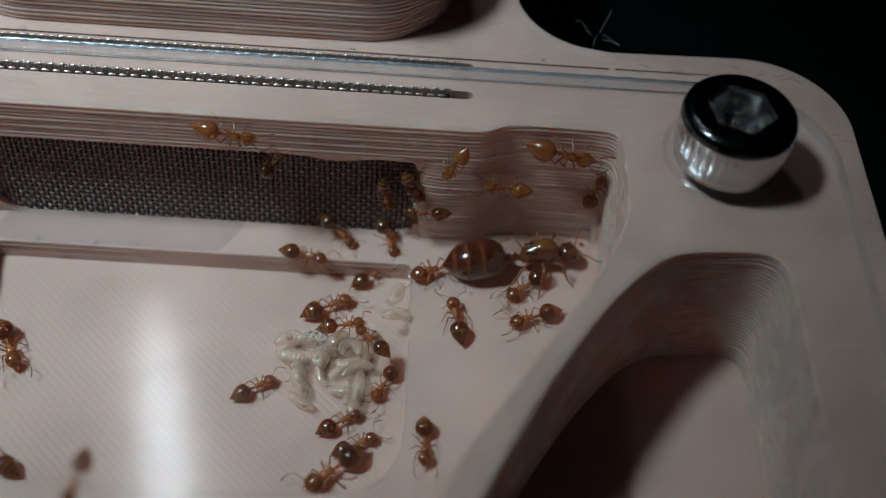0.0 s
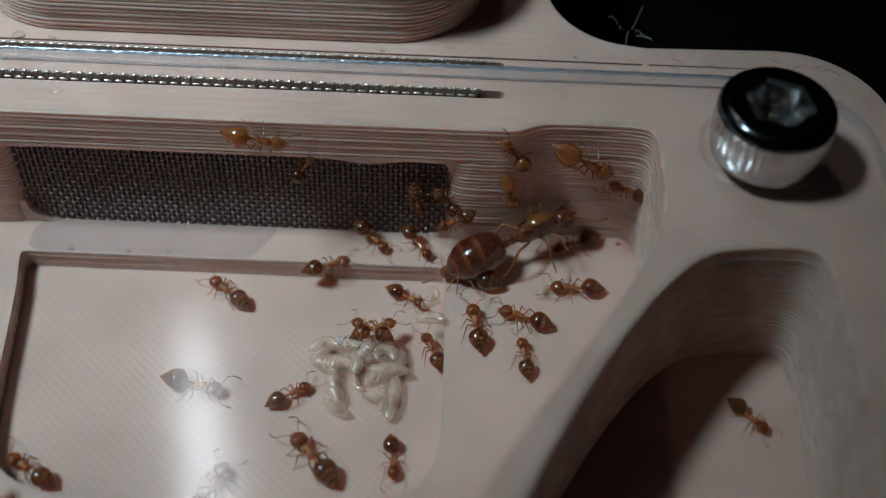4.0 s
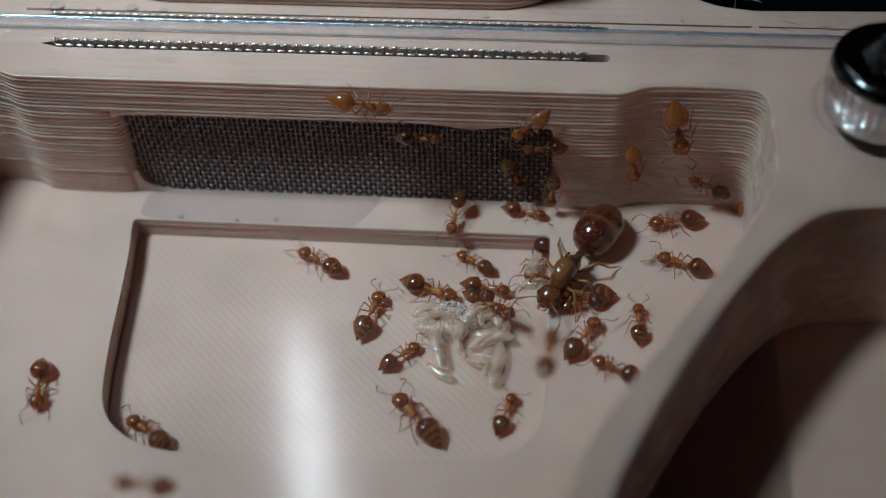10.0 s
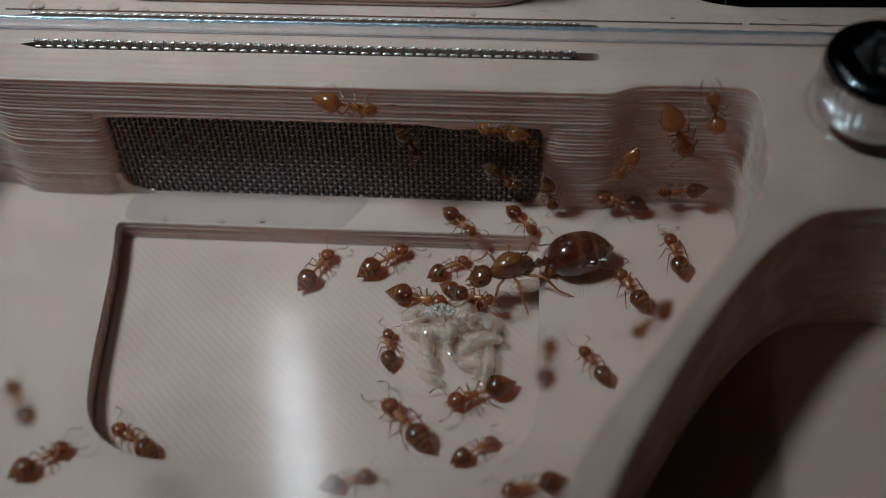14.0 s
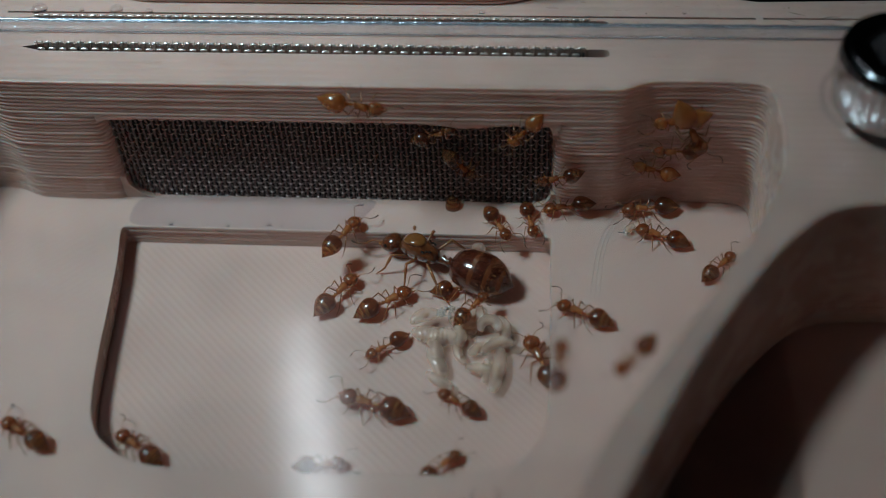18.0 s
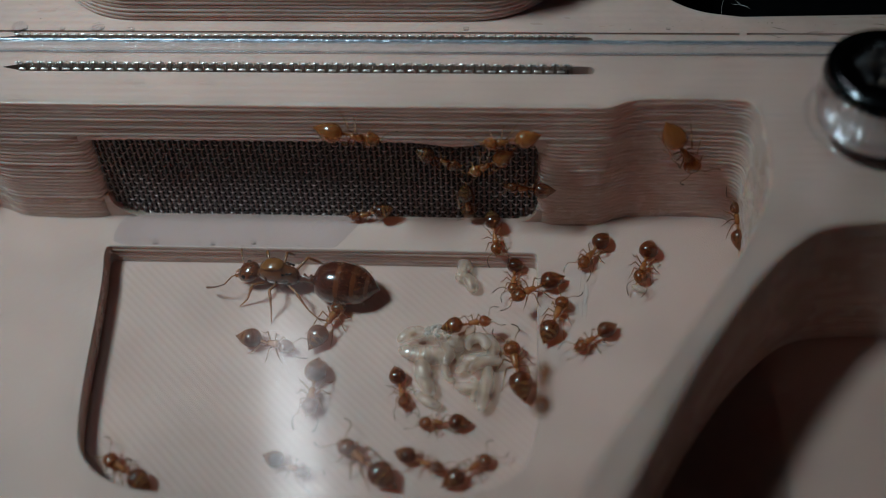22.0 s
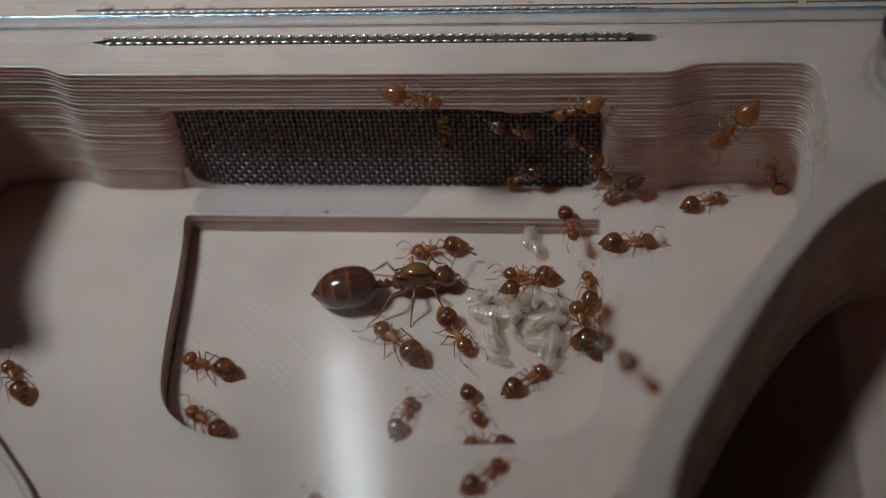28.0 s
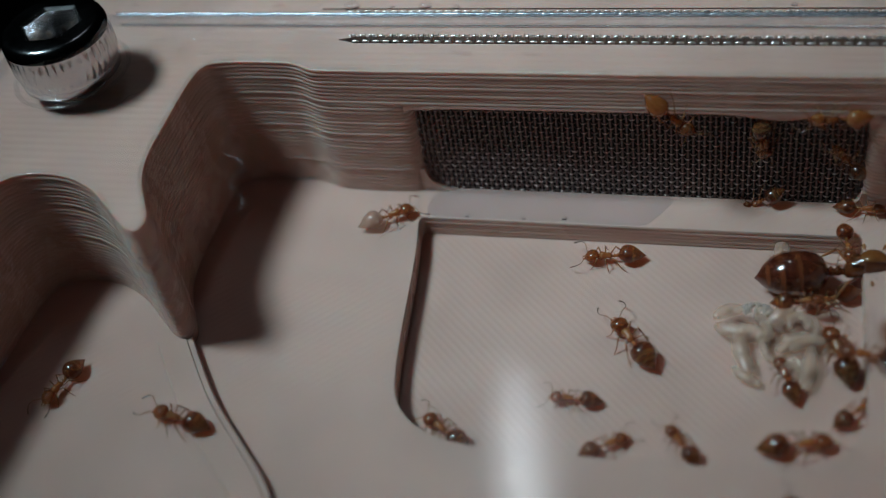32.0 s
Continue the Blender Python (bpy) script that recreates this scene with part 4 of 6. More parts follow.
# each worker: size, shade, rows of seconds, surface, place, heading
WORKERS = [
    (1.10, "pale", [(3, "W", -11.87, -0.69, -13), (19, "W", -11.87, -0.69, -13), (23, "W", -11.34, -1.49, -15), (28, "W", -11.73, -1.10, -16), (30, "W", -11.73, -1.10, -16), (32, "W", -11.55, -2.03, -46)]),
    (0.85, "dark", [(0, "M", -9.85, -3.14, 62), (3, "M", -9.85, -3.14, 62), (8, "M", -9.25, -3.15, 49), (13, "M", -9.30, -3.74, -86), (17, "M", -8.57, -3.10, 26), (20, "M", -7.69, -3.25, 1), (24, "M", -7.27, -3.69, -44), (25, "M", -7.27, -3.69, -44), (28, "M", -7.04, -3.79, -22), (29, "M", -7.12, -4.10, -41), (30, "M", -7.12, -4.10, -41), (31, "M", -7.39, -3.92, -82)]),
    (0.85, "dark", [(0, "M", -4.06, -4.97, -80), (3, "M", -4.06, -4.97, -80), (8, "M", -4.61, -6.01, -97), (13, "M", -4.28, -5.29, -4), (14, "M", -4.53, -5.90, -42), (17, "M", -7.46, -4.51, -13), (19, "M", -6.76, -5.72, -88), (21, "M", -6.42, -6.68, -88), (23, "M", -5.85, -6.49, -82), (28, "M", -6.60, -7.03, -147), (29, "M", -7.24, -7.81, -145)]),
    (0.85, "dark", [(0, "M", -2.67, -4.28, -64), (3, "M", -2.67, -5.39, 88), (8, "M", -2.16, -4.28, -102), (9, "M", -2.45, -3.65, -165), (10, "M", -3.02, -3.80, -172), (11, "M", -3.38, -3.48, -60), (13, "M", -3.73, -3.44, -41), (14, "M", -3.64, -2.99, -39), (17, "M", -3.90, -6.42, -67), (18, "M", -7.54, -8.65, -88), (19, "F", -7.74, -3.16, 63), (20, "F", -8.70, -3.11, 103, 12, 0.28), (21, "M", -10.29, -7.67, -178), (22, "M", -11.08, -7.51, -163), (23, "M", -11.54, -7.72, -160), (24, "M", -11.44, -7.38, -175), (25, "M", -10.66, -6.81, 121), (28, "M", -10.46, -4.10, -92), (30, "M", -10.46, -4.10, -92), (31, "M", -10.57, -3.35, -63), (32, "M", -7.21, -3.81, -83)]),
    (0.85, "dark", [(0, "W", -1.93, -5.59, -178), (1, "W", -1.93, -5.59, -178), (2, "W", -2.09, -5.93, -148), (3, "W", -2.09, -5.93, -148), (6, "W", -2.30, -6.35, -111), (9, "W", -2.53, -6.34, -93), (13, "W", -2.53, -6.34, -93), (14, "W", -2.11, -6.57, -78), (17, "W", -2.32, -5.84, -119), (18, "W", -2.24, -5.34, -161), (19, "W", -3.02, -4.98, 173), (23, "W", -3.02, -4.98, 173), (24, "W", -2.88, -4.70, 141), (25, "W", -2.98, -5.06, 154), (28, "W", -3.39, -4.68, 128), (30, "W", -3.39, -4.68, 128)]),
    (0.85, "pale", [(0, "W", -0.73, -1.91, -115), (1, "W", -0.41, -2.92, -89), (2, "W", 0.38, -3.67, -78), (3, "W", 0.38, -3.67, -78), (6, "W", 0.93, -4.07, -73), (7, "W", 0.93, -4.07, -73), (8, "V", 1.40, -5.01, -64), (9, "V", 1.40, -5.01, -64), (10, "W", 1.41, -4.20, -83), (11, "W", 1.41, -4.20, -83), (12, "V", 1.69, -4.87, -90), (13, "W", 1.49, -4.27, -113), (14, "W", 1.49, -4.27, -113), (17, "V", 1.58, -5.62, -69), (18, "V", 2.48, -5.40, 163), (19, "V", 5.38, -5.78, 8), (20, "V", 6.42, -5.11, -158), (21, "V", 7.75, -7.22, -97), (22, "V", 7.87, -6.90, 122), (22.7, "F", 5.70, -9.00, -115), (26.6, "F", 5.70, -9.00, -115), (27.5, "V", 6.73, -8.77, 105), (28, "V", 6.30, -7.42, 115), (29, "V", 6.12, -4.70, 90), (30, "V", 6.72, -3.66, 96)]),
    (0.90, "pale", [(0, "W", 1.95, -3.32, 173), (1, "W", 1.95, -3.32, 173), (2, "V", 2.34, -3.86, 176), (3, "V", 1.94, -2.02, 106), (6, "W", -2.08, -1.08, -177), (7, "W", -4.17, -1.00, 166), (8, "W", -3.82, -1.24, -164), (9, "W", -4.05, -1.61, -159), (10, "W", -3.75, -1.78, -133), (11, "W", -3.54, -1.96, -114), (12, "W", -3.54, -1.96, -114), (13, "W", -3.59, -1.65, -139), (14, "W", -4.57, -2.20, 170), (17, "W", -3.33, -1.81, -25), (18, "W", -3.91, -2.26, -128), (19, "W", -4.29, -2.69, -131), (20, "W", -4.72, -3.21, -140), (21, "W", -4.79, -2.84, -146), (22, "W", -4.89, -3.28, -144), (23, "W", -4.67, -3.73, -133), (24, "W", -4.67, -3.73, -133), (25, "W", -5.05, -3.44, -146), (28, "W", -2.58, -5.93, -68), (29, "W", 0.02, -5.69, -16), (30, "V", 1.75, -6.66, -2), (31, "F", 1.61, -2.75, 3, -49, 0.90)]),
    (1.25, "pale", [(0, "V", 4.52, -1.23, -15), (1, "V", 4.25, -1.46, -3), (2, "V", 4.18, -2.02, -24), (3, "V", 4.18, -2.02, -24), (6, "V", 3.71, -1.69, -59), (7, "V", 3.76, -2.05, -64), (8, "V", 3.76, -2.05, -64), (9, "V", 3.42, -2.29, -77), (11, "V", 3.42, -2.29, -77), (12, "V", 3.89, -2.51, -66), (18, "V", 3.89, -2.51, -66), (19, "V", 3.90, -2.96, -69), (20, "V", 4.19, -2.73, -61), (23, "V", 4.19, -2.73, -61), (24, "V", 4.14, -3.02, -85), (25, "V", 4.14, -3.02, -85), (25.5, "V", 3.95, -3.09, -121), (28, "V", 3.80, -3.58, -122), (30, "V", 3.80, -3.58, -122), (31, "V", 3.62, -3.23, -129)]),
    (0.87, "dark", [(0, "V", 6.59, -3.99, 78), (1, "V", 6.78, -3.19, 96), (2, "V", 6.57, -2.81, 99), (3, "V", 7.52, -3.98, 114), (6, "V", 3.95, -4.10, -108), (7, "V", 3.13, -5.35, -125), (8, "V", 4.45, -4.66, -50), (9, "V", 6.45, -5.42, 122), (10, "V", 5.41, -6.31, 152), (11, "V", 4.76, -5.78, 149), (12, "V", 4.76, -5.78, 149), (13, "V", 5.08, -6.46, -164), (14, "V", 4.51, -6.72, -170), (17, "V", 3.10, -3.76, 136), (18, "V", 3.37, -4.08, -176), (19, "V", 4.98, -4.00, -93), (20, "V", 3.63, -5.69, -104), (21, "F", 3.10, -2.85, -95, -54, 0.60), (22, "F", 0.17, -9.80, -142), (23, "F", 0.54, -8.33, -145), (24, "F", -0.89, -9.92, -137), (25, "F", -1.28, -10.60, -150), (28, "P", -3.14, -8.41, 95), (29, "P", -3.34, -8.24, -88), (30, "F", 1.36, -12.06, 93), (31, "F", 0.68, -12.23, 93)]),
    (1.02, "dark", [(0, "F", 8.01, -2.95, -77, -44, 0.42), (1, "F", 7.32, -3.09, -155), (2, "F", 6.17, -2.37, 176), (3, "F", 3.77, -2.87, -152), (6, "F", 6.25, -2.45, 161), (7, "F", 6.70, -3.33, 107), (8, "F", 6.26, -2.40, 158, 13, 0.32), (9, "F", 3.78, -3.43, -169), (11, "F", 3.78, -3.43, -169), (12, "F", 1.35, -4.01, -165), (13, "F", 1.82, -3.16, 177), (14, "F", 1.34, -2.76, -177, 19, 0.53), (14.5, "F", 0.18, -2.47, -174), (17, "F", 2.87, -2.45, 180), (18, "F", 2.29, -2.69, -172), (19, "F", -0.02, -4.09, -130), (20, "F", -0.70, -4.65, -144), (21, "F", -2.10, -5.96, -157), (22, "F", -2.57, -6.97, -150), (23, "P", -3.43, -6.51, -167), (24, "P", -3.78, -6.93, -144), (25, "P", -2.92, -7.79, 163), (28, "P", -6.11, -7.61, 177), (29, "P", -7.10, -6.79, -167), (30, "P", -3.95, -7.78, -155)]),
    (0.99, "dark", [(0, "F", 3.42, -5.69, -139), (1, "F", 3.63, -5.69, -163), (2, "F", 3.63, -5.69, -163), (3, "F", 4.09, -5.72, -179), (8, "F", 4.09, -5.72, -179), (9, "F", 4.05, -6.26, 161), (13, "F", 4.05, -6.26, 161), (14, "F", 4.16, -5.64, 102), (17, "F", 2.71, -4.84, 150), (18, "F", 2.84, -4.50, 158), (19, "F", 2.84, -4.50, 158), (20, "F", 2.21, -5.12, -147), (21, "F", 1.47, -6.43, -135), (22, "F", 2.71, -5.24, -106), (23, "F", 0.39, -4.53, -115), (24, "F", 0.58, -6.47, -131), (25, "F", 0.69, -8.10, -98), (25.5, "F", 1.01, -10.73, -93), (27.5, "F", -2.24, -6.42, 8), (28, "F", -1.18, -6.32, 6), (29, "F", 0.56, -6.68, -25), (30, "F", 2.43, -9.12, -49), (31, "F", 2.97, -9.13, -22)]),
    (1.01, "dark", [(0, "F", 3.79, -7.69, -158), (1, "F", 3.79, -7.69, -158), (2, "F", 3.59, -7.75, 179), (3, "F", 2.51, -7.93, 173), (6, "F", 0.56, -7.21, 135), (7, "F", 0.56, -7.21, 135), (8, "F", 0.09, -6.87, 146), (9, "F", 0.09, -6.87, 146), (10, "F", -0.78, -8.47, -177), (11, "F", 0.50, -9.88, -144), (12, "F", 1.77, -8.44, 139), (13, "F", 1.91, -7.93, 120), (14, "F", 1.91, -7.93, 120), (14.5, "F", 2.68, -8.11, 106), (17, "F", -0.46, -9.68, 157), (18, "F", -0.97, -9.47, 156), (19, "F", -1.50, -8.52, 123), (20, "F", -2.02, -8.57, 135), (21, "F", -2.12, -8.97, 136), (22, "F", -1.66, -8.74, 70), (23, "F", -1.43, -10.98, -161), (24, "F", -2.36, -12.43, 157), (25, "P", -2.74, -11.57, -169), (28, "P", -2.74, -11.57, -169), (29, "F", -2.69, -12.52, 152), (30, "F", -2.49, -12.19, 177), (31, "F", -2.54, -12.16, -157), (32, "F", -2.35, -12.03, 172)]),
    (1.03, "dark", [(0, "F", -0.14, -8.08, 101), (2, "F", -0.14, -8.08, 101), (3, "F", -0.54, -8.12, 101), (6, "F", -1.18, -9.02, 95), (8, "F", -1.18, -9.02, 95), (9, "F", -1.35, -9.65, 66), (10, "F", -0.82, -11.12, 58), (11, "F", 0.72, -12.08, -15), (12, "F", -1.07, -17.56, 53), (13, "F", -2.57, -18.91, -165), (14, "F", -2.57, -18.91, -165), (17, "F", -3.29, -19.28, 104), (19, "F", -5.20, -22.46, 115), (22, "F", -5.20, -22.46, 115), (22.6, "P", -6.60, -16.50, 120), (23, "P", -7.34, -14.28, -140), (24, "P", -7.10, -16.22, -88), (24.6, "F", -6.50, -20.30, -80), (25, "F", -6.00, -23.00, -80), (32, "F", -7.05, -21.60, 179)]),
    (0.85, "dark", [(0, "P", -3.54, -11.36, -116), (1, "P", -3.67, -12.64, -93), (2, "F", -0.92, -13.87, 14), (3, "F", 1.69, -10.97, 69), (6, "F", 0.72, -9.73, 112), (7, "F", 0.72, -9.73, 112), (8, "F", 1.18, -8.96, 83), (9, "F", 1.18, -8.96, 83), (10, "F", 1.81, -10.03, 89), (11, "F", 2.48, -10.29, 78), (12, "F", 1.32, -12.78, -125), (13, "C", 4.40, -12.06, -135), (14, "C", 1.87, -15.36, -131), (17, "C", 0.87, -16.60, -137), (18, "C", 0.66, -17.12, -129), (19, "C", -0.31, -19.63, -120), (20, "C", -0.71, -20.59, -122), (21, "C", -1.45, -21.77, -119), (23, "C", -2.48, -24.91, -121), (24, "C", -2.52, -24.11, -143), (25, "C", -1.95, -23.65, -121), (28, "C", -1.31, -19.75, -52), (29, "C", -0.84, -20.43, -65), (30, "C", -1.08, -22.33, -113), (31, "C", -1.25, -24.22, -113)]),
    (0.92, "dark", [(0, "F", -8.13, -4.50, -12), (1, "F", -8.25, -5.03, -12), (2, "F", -9.07, -4.07, 52), (3, "F", -9.07, -4.07, 52), (5.5, "P", -7.78, -5.48, -37), (6, "P", -7.85, -5.39, -31), (7, "P", -7.32, -6.11, -41), (8, "P", -6.27, -7.13, -17), (9, "P", -7.36, -7.41, -177), (10, "P", -5.61, -7.38, -10), (11, "P", -5.37, -6.97, 12), (13, "P", -5.37, -6.97, 12), (14, "P", -6.26, -7.84, -31), (17, "P", -6.98, -7.19, 11), (18, "P", -6.98, -7.19, 11), (20, "P", -8.57, -8.08, -175), (21, "P", -9.22, -11.96, -42), (22, "P", -5.44, -16.30, 36), (23, "P", -3.95, -14.18, 55), (24, "P", -3.95, -14.18, 55), (25, "P", -4.01, -14.95, 42), (25.5, "P", -4.79, -15.59, 61), (28, "P", -6.04, -14.00, 38), (29, "P", -5.82, -13.75, 69), (30, "P", -5.46, -12.92, 93), (31, "P", -5.78, -12.65, 109), (32, "P", -5.78, -12.65, 109)]),
    (0.88, "dark", [(0, "F", -6.64, -2.93, -31, -25, 0.36), (3, "F", -6.64, -2.93, -31, -25, 0.36), (6, "F", -6.40, -3.24, -42, -19, 0.32), (7, "F", -6.40, -3.24, -42, -19, 0.32), (8, "F", -6.71, -3.54, -67, -25, 0.41), (9, "F", -6.71, -3.54, -67, -25, 0.41), (10, "F", -7.41, -3.61, -102, -25, 0.40), (11, "F", -7.45, -3.67, -99, -11, 0.17), (12, "F", -7.15, -3.77, -78, -14, 0.24), (13, "F", -6.63, -3.99, -46), (14, "F", -6.63, -3.99, -46), (17, "F", -5.21, -3.94, -59), (18, "F", -5.21, -3.94, -59), (19, "F", -5.33, -3.64, -78, -14, 0.22), (21, "F", -5.33, -3.64, -78, -14, 0.22), (22, "F", -4.70, -3.56, -80, -16, 0.22), (23, "F", -4.70, -3.56, -80, -16, 0.22), (24, "F", -4.40, -3.69, -92), (25, "F", -5.13, -3.67, -61, -2, 0.03), (28, "F", -4.16, -5.12, -74), (29, "F", -3.82, -4.50, -64), (30, "F", -3.23, -4.66, -81), (31, "F", -3.24, -5.22, -81)]),
    (0.85, "dark", [(0, "F", -3.98, -3.00, -57, -33, 0.26), (3, "F", -4.15, -3.20, -46, -20, 0.28), (6, "F", -4.15, -3.20, -46, -20, 0.28), (7, "F", -4.39, -3.00, -34, -6, 0.07), (8, "F", -4.39, -3.00, -34, -6, 0.07), (9, "F", -3.87, -3.11, -12), (10, "F", -3.87, -3.11, -12), (11, "F", -3.57, -3.38, -35), (12, "F", -3.47, -3.74, -50), (14, "F", -3.47, -3.74, -50), (17, "F", -3.61, -3.62, -77), (18, "F", -3.61, -3.62, -77), (19, "F", -3.64, -4.28, -75), (20, "F", -3.53, -5.40, -86), (21, "P", -3.65, -5.24, -92), (22, "P", -3.65, -5.24, -92), (23, "F", -2.63, -3.74, -69, -4, 0.06), (24, "F", -2.63, -3.74, -69, -4, 0.06), (25, "F", -2.52, -4.33, -78), (25.5, "F", -2.15, -4.78, -68), (28, "F", -1.31, -3.10, -167, -28, 0.49), (29, "F", -1.31, -3.10, -167, -28, 0.49), (30, "F", -1.71, -2.97, -173, -23, 0.37), (31, "F", -2.11, -3.17, -169, -17, 0.44), (32, "F", -2.56, -2.81, -3)]),
    (0.85, "dark", [(0, "P", -4.61, -4.60, 39), (1, "P", -4.28, -4.99, 16), (2, "P", -4.28, -4.99, 16), (3, "P", -4.60, -5.84, -39), (6, "P", -4.08, -5.47, 13), (7, "P", -4.63, -5.33, 30), (8, "P", -5.03, -5.22, 71), (9, "P", -5.42, -5.12, 126), (10, "P", -6.35, -5.71, 148), (11, "P", -8.31, -5.76, 164), (12, "P", -7.93, -5.40, 103), (13, "P", -7.53, -5.76, 88), (14, "P", -7.06, -5.96, 34), (16.5, "P", -10.15, -10.55, 127), (17, "P", -10.03, -10.70, 146), (18, "P", -10.19, -10.83, -142), (19, "P", -10.20, -11.81, -100), (20, "P", -9.84, -11.30, -73), (21, "P", -10.96, -11.55, -84), (22, "P", -8.82, -12.08, -73), (25, "P", -8.82, -12.08, -73), (25.5, "P", -8.56, -12.09, -59), (27.5, "P", -8.80, -15.20, -91), (28, "P", -8.44, -15.48, -70), (29, "P", -6.92, -16.11, -27), (30, "P", -3.90, -15.01, 45), (31, "P", -3.90, -15.01, 45), (32, "P", -2.87, -14.15, 44)]),
    (1.01, "dark", [(0, "P", -6.70, -6.86, 29), (1, "P", -7.69, -6.78, 70), (2, "P", -10.30, -5.85, 140), (3, "P", -11.58, -4.95, 115), (5.5, "P", -16.96, -7.90, -169), (6, "P", -18.49, -7.70, 158), (7, "P", -22.14, -9.30, -157), (8, "P", -23.30, -9.88, 166), (9, "F", -25.87, -11.17, -146), (10, "F", -26.07, -15.39, -79), (11, "F", -25.92, -19.68, -77), (12, "F", -26.87, -20.02, 49), (13, "F", -26.52, -20.36, 58), (14, "F", -24.17, -18.78, 39), (17, "F", -25.57, -17.69, 117), (18, "F", -25.59, -17.13, 151), (19, "F", -27.55, -18.18, 173), (21, "F", -32.21, -12.69, 2), (25, "F", -28.29, -10.47, 97), (28, "F", -30.11, -15.65, 128), (29, "S", -34.84, -13.76, 112), (32, "S", -38.97, -17.65, -107)]),
    (0.85, "dark", [(0, "P", -9.81, -12.02, 33), (9, "P", -9.81, -12.02, 33), (10, "P", -9.51, -11.82, 42), (11, "P", -9.51, -11.82, 42), (12, "P", -9.51, -11.61, 61), (13, "P", -9.51, -11.61, 61), (14, "P", -9.64, -11.12, 97), (14.5, "P", -9.78, -10.90, 111), (17, "P", -6.51, -14.45, 174), (18, "P", -6.55, -13.84, 149), (20, "P", -6.55, -13.84, 149), (21, "P", -6.72, -13.90, -178), (22, "P", -6.72, -13.90, -178), (23, "P", -5.04, -16.16, 30), (24, "F", -4.32, -18.77, 83), (25, "P", -5.36, -16.37, 2), (27.5, "F", -3.78, -17.29, -128), (28, "F", -7.60, -19.88, 43), (29, "F", -8.26, -19.34, 80), (30, "F", -7.26, -19.90, 13), (31, "F", -4.82, -20.19, 153)]),
    (0.85, "dark", [(0, "T", -5.81, -8.71, 14), (1, "T", -5.81, -8.71, 14), (2, "T", -6.19, -8.47, 38), (3, "T", -6.19, -8.47, 38), (6, "T", -5.20, -9.07, -9), (7, "T", -5.20, -9.07, -9), (8, "T", -5.01, -9.18, -38), (12, "T", -5.01, -9.18, -38), (13, "T", -5.64, -8.75, -33), (14, "T", -5.69, -8.60, -12), (17, "T", -5.96, -8.80, 26), (18, "T", -6.18, -9.15, 53), (19, "T", -6.18, -9.15, 53), (20, "T", -5.77, -9.01, 12), (22, "T", -5.77, -9.01, 12), (23, "T", -5.76, -9.49, -1), (24, "T", -5.93, -9.50, -23), (25, "T", -5.93, -9.50, -23), (28, "T", -6.27, -9.05, 19), (29, "T", -6.23, -8.63, 19), (30, "T", -6.23, -8.63, 19), (31, "T", -4.99, -8.83, 7), (32, "T", -5.33, -8.88, 9)]),
    (0.85, "dark", [(0, "T", -4.29, -9.54, 136), (1, "T", -4.29, -9.54, 136), (2, "T", -4.78, -9.02, 139), (3, "T", -5.13, -8.80, 140), (6, "T", -7.87, -8.56, -177), (7, "T", -5.85, -8.71, 151), (9, "T", -4.53, -8.56, -43), (10, "T", -5.61, -9.08, -29), (11.2, "T", -5.23, -9.39, -39), (12.1, "T", -4.94, -10.01, -34), (12.9, "F", -12.12, -20.39, 70), (14, "F", -10.50, -19.00, 21), (16.5, "F", -13.23, -18.33, 102), (17, "P", -13.04, -17.40, 69), (18, "P", -12.37, -17.36, 7), (19, "P", -12.33, -17.06, -21), (20, "P", -12.33, -17.06, -21), (21, "P", -13.04, -16.37, -40), (22, "P", -13.51, -16.34, -24), (23, "P", -12.15, -16.82, -11), (24, "F", -12.72, -18.43, 86), (25, "F", -13.22, -18.02, 115), (27.5, "P", -11.48, -16.20, 62), (28, "P", -11.62, -16.22, 71), (29, "P", -11.62, -16.22, 71), (30, "P", -11.46, -15.39, 63), (31, "P", -12.71, -14.75, 129), (32, "P", -14.95, -14.71, 179)]),
    (1.19, "dark", [(0, "F", -1.11, -4.96, -157), (3, "F", -1.11, -4.96, -157), (6, "F", -1.83, -6.41, 75), (7, "F", -2.25, -7.13, 54), (8, "F", -1.99, -6.27, 75), (9, "F", -1.79, -6.64, 70), (10, "P", -3.06, -5.42, -107), (11, "P", -3.40, -9.70, -73), (12, "P", -3.13, -10.99, 97), (13, "P", -3.45, -11.74, -98), (14, "P", -5.15, -13.58, -156), (14.5, "P", -6.22, -14.31, -154), (17, "P", -2.86, -11.48, 115), (18, "P", -2.86, -11.48, 115), (19, "P", -3.04, -11.04, 102), (21, "P", -3.04, -11.04, 102), (22, "P", -3.43, -10.86, 103), (29, "P", -3.43, -10.86, 103), (30, "P", -3.77, -10.67, 103), (31, "P", -3.55, -11.10, 108), (32, "P", -3.55, -11.10, 108)]),
